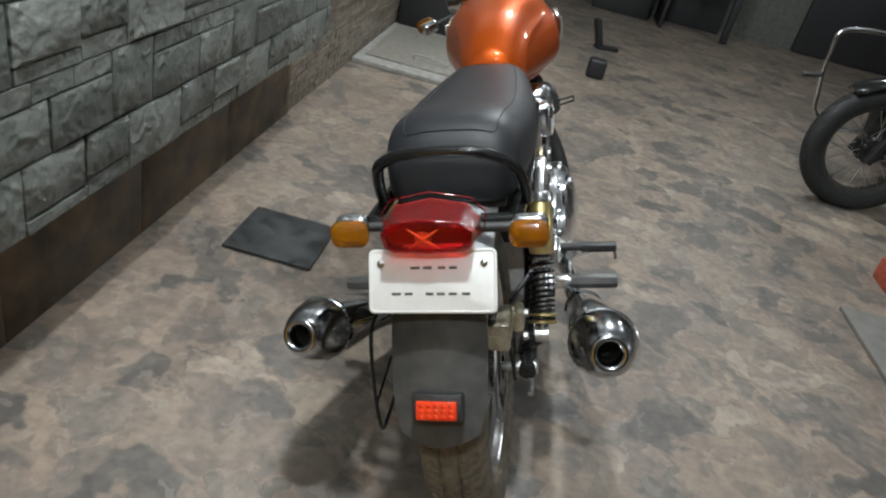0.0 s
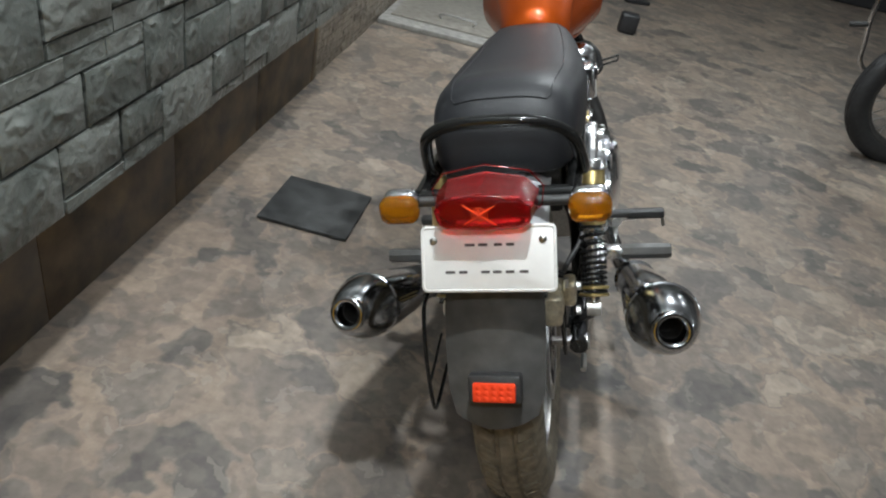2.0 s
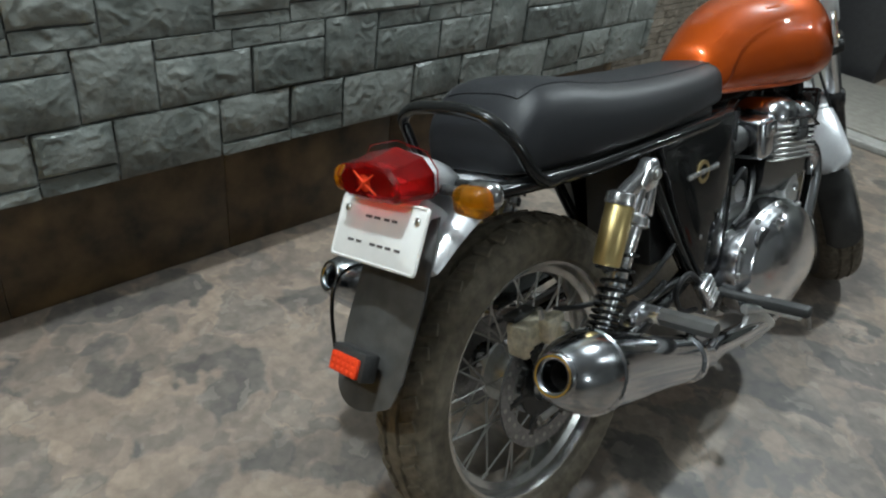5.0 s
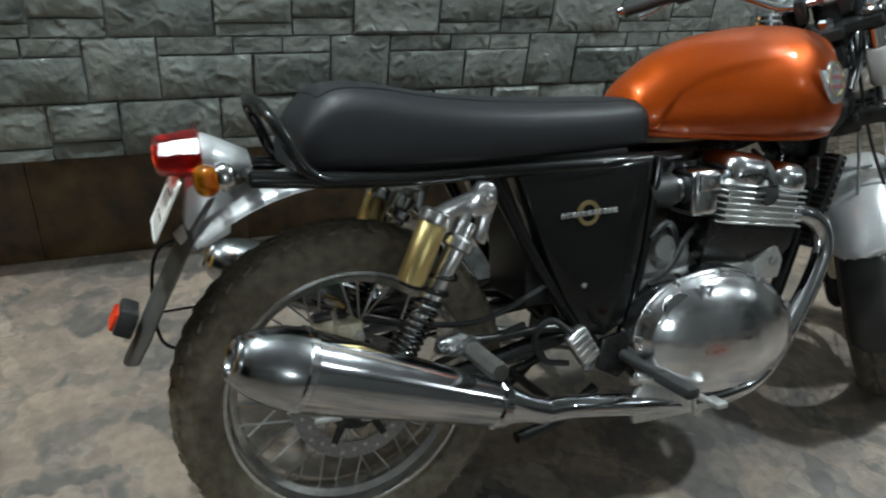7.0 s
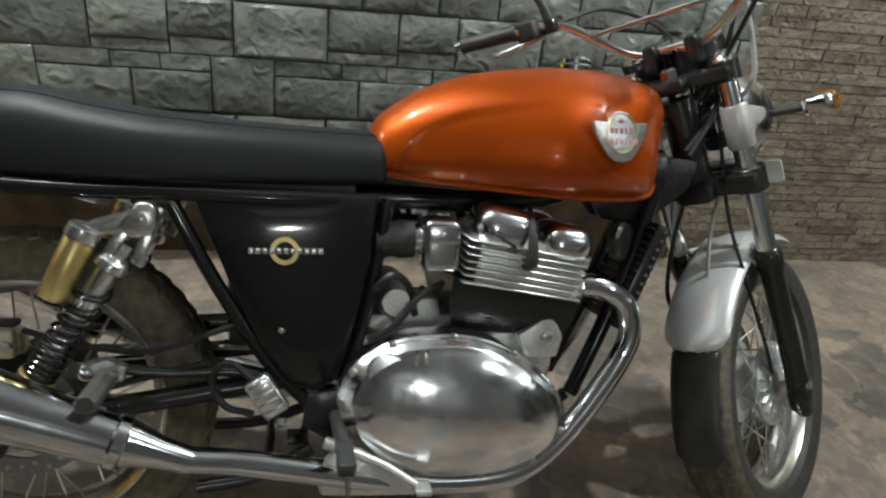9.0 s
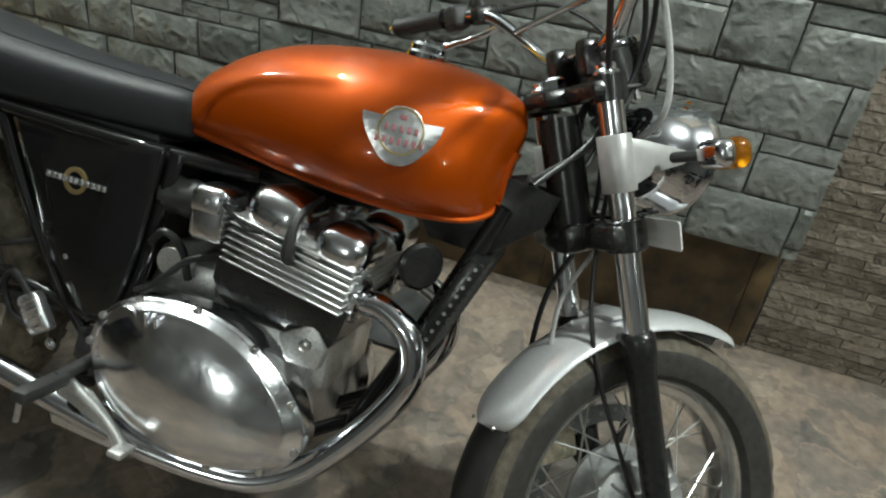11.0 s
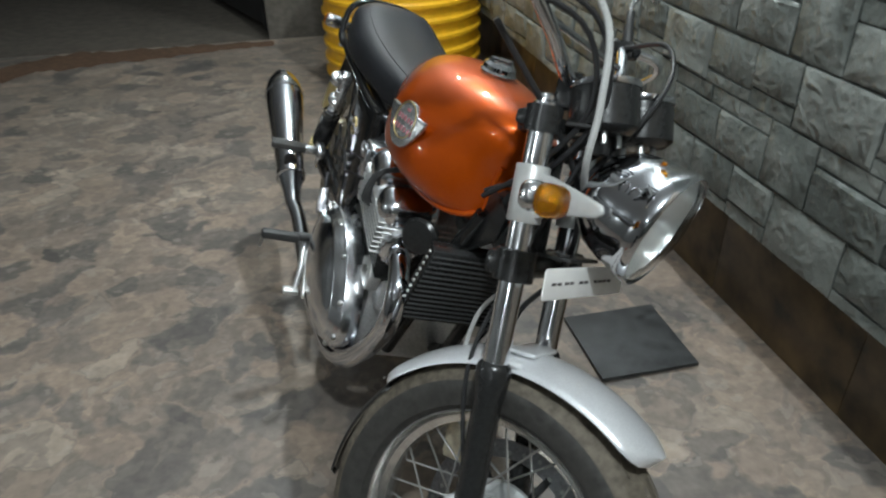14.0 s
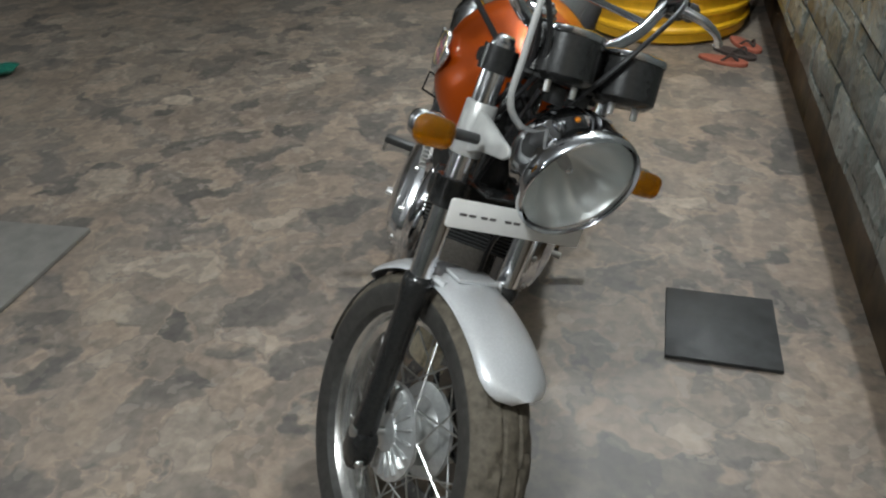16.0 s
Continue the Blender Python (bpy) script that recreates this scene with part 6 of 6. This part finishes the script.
other("seat", box((0, -1.0, 0.76), (0.22, 0.55, 0.09), 0.035, seg=4), VINYL, "black bench seat")
hub3 = other("rear_wheel", lathe([(-0.05, 0.0), (-0.05, 0.07), (0.05, 0.07), (0.05, 0.0)], (0, -1.25, 0.3), (1, 0, 0), 28), ALU_CAST)
other("tyre", moved(tyre_mesh(0.3, 0.1, 0.22), Matrix.Translation((0, -1.25, 0.3))), BLACK_TYRE, "worn black tyre", hub3)
other("rim", moved(rim_mesh(0.222), Matrix.Translation((0, -1.25, 0.3))), CHROME_DUSTY, "", hub3)
other("frame", merged(tube([(0, -0.2, 0.9), (0, -0.25, 0.6), (0, -0.4, 0.3), (0, -0.8, 0.28)], 0.02, 10), tube([(0, -0.2, 0.85), (0, -0.7, 0.73), (0, -1.3, 0.7)], 0.02, 10), tube([(0.1, -0.8, 0.35), (0.1, -1.25, 0.3)], 0.016, 8, 1), tube([(-0.1, -0.8, 0.35), (-0.1, -1.25, 0.3)], 0.016, 8, 1)), BLACK_SATIN)
other("stand", tube([(-0.1, -0.75, 0.3), (-0.22, -0.78, 0.008)], 0.01, 8, 1), BLACK_SATIN)

# ---- stone cladding, piece by piece ----
def spread(i, n, size):
    """Grid line i of n: the outer ones a bevel of about 9 mm in from the edge."""
    if n < 3:
        return i / n
    e = min(0.009 / size, 0.3)
    return 0.0 if i == 0 else 1.0 if i == n else e + (1 - 2 * e) * (i - 1) / (n - 2)


def stone_piece(rng, w, h, d, nx, nz, rough, edge):
    """A split-faced stone: back plane at x = 0, face out to about d, spread over y and z from 0."""
    verts, faces = [], []
    for j in range(nz + 1):
        for i in range(nx + 1):
            rim = i in (0, nx) or j in (0, nz)
            jy = rng.uniform(-1, 1) * edge
            jz = rng.uniform(-1, 1) * edge
            x = d * (0.62 if rim else 1.0) + rng.uniform(-1, 1) * rough * (0.4 if rim else 1.0)
            fy = spread(i, nx, w)
            fz = spread(j, nz, h)
            if not rim:
                fy += rng.uniform(-0.25, 0.25) / nx * (1 < i < nx - 1)
                fz += rng.uniform(-0.25, 0.25) / nz * (1 < j < nz - 1)
            elif 0 < i < nx:
                fy += rng.uniform(-0.2, 0.2) / nx
            verts.append((x, fy * w + jy * rim, fz * h + jz * rim))
    k = nx + 1
    for j in range(nz):
        for i in range(nx):
            a = j * k + i
            faces.append((a, a + 1, a + k + 1, a + k))
    ring = [i for i in range(nx)] + [j * k + nx for j in range(nz)] + [nz * k + i for i in range(nx, 0, -1)] + [j * k for j in range(nz, 0, -1)]
    base = len(verts)
    for v in ring:
        verts.append((0.0, verts[v][1], verts[v][2]))
    n = len(ring)
    for q in range(n):
        faces.append((ring[q], base + q, base + (q + 1) % n, ring[(q + 1) % n]))
    return verts, faces


def raw_mesh(name, verts, faces, material, angle=32):
    me = bpy.data.meshes.new(name)
    me.from_pydata(verts, [], faces)
    me.materials.append(material)
    for p in me.polygons:
        p.use_smooth = True
    me.set_sharp_from_angle(angle=radians(angle))
    me.update()
    return me


def clad(parent, name, pieces, near, material, rng, depth, rough, edge, gap):
    """Lays pieces (y, z, w, h): the near ones as objects, the rest joined into one."""
    allv, allf = [], []
    for y, z, w, h in pieces:
        nx, nz = (5 if w > 0.12 else 4), (4 if h > 0.08 else 3)
        if h < 0.05:
            nx, nz = 3, 1
        d = depth * rng.uniform(0.7, 1.25)
        v, f = stone_piece(rng, w - gap, h - gap, d, nx, nz, rough, edge)
        if near(y, z):
            ob = new(name, raw_mesh(name, v, f, material))
            ob.parent, ob.location = parent[0], (parent[1], y + gap / 2, z + gap / 2)
        else:
            o = len(allv)
            allv += [(parent[1] + p[0], p[1] + y + gap / 2, p[2] + z + gap / 2) for p in v]
            allf += [tuple(o + q for q in t) for t in f]
    ob = new(name + "s_beyond", raw_mesh(name + "s_beyond", allv, allf, material))
    ob.parent = parent[0]
    ob["kind"] = "stuff"


def block_courses():
    """Moulded stone tiles 0.617 by 0.314 m: a course of large stones over a course split in two."""
    rng = random.Random(11)
    T = 0.6265
    out = []
    z = PANEL_Z
    while z < CEIL - 0.1:
        for n in range(-6, 5):
            b = 0.198 + n * T
            out += [(b, z, 0.201, 0.034), (b, z + 0.034, 0.201, 0.118), (b + 0.201, z, 0.170, 0.047), (b + 0.201, z + 0.047, 0.170, 0.105), (b + 0.371, z, 0.2555, 0.152)]
            a, za = 0.052 + n * T, z + 0.152
            out += [(a, za + 0.119, 0.188, 0.047), (a + 0.188, za + 0.119, 0.131, 0.047), (a + 0.319, za + 0.119, 0.134, 0.047),
                    (a, za, 0.240, 0.119), (a + 0.24, za, 0.213, 0.119), (a + 0.453, za, 0.1735, 0.166)]
        z += 0.318
    kept = []
    for y, z, w, h in out:
        lo, hi = max(y, REAR_Y + 0.01), min(y + w, PANEL_END)
        top = min(z + h, CEIL - 0.01)
        if hi - lo > 0.02 and top - z > 0.02:
            kept.append((lo, z, hi - lo, top - z))
    return kept


clad((PANEL, WALL_X - 0.0118), "stone", block_courses(), lambda y, z: y > -1.5 and z < 1.25, STONE, random.Random(3), 0.0135, 0.0028, 0.0014, 0.0055)


def ledge_courses():
    rng = random.Random(8)
    out = []
    z = 0.002
    while z < CEIL - 0.03:
        h = rng.uniform(0.022, 0.045)
        y = PANEL_END + 0.004
        while y < FAR_Y - 0.02:
            w = min(rng.uniform(0.07, 0.3), FAR_Y - 0.01 - y)
            if w > 0.02:
                out.append((y, z, w, min(h, CEIL - 0.005 - z)))
            y += w
        z += h
    return out


clad((bpy.data.objects["wall_left"], BACK_X + 0.001), "ledge_stone", ledge_courses(), lambda y, z: y < 2.95 and z < 1.1, LEDGE, random.Random(4), 0.016, 0.003, 0.001, 0.003)
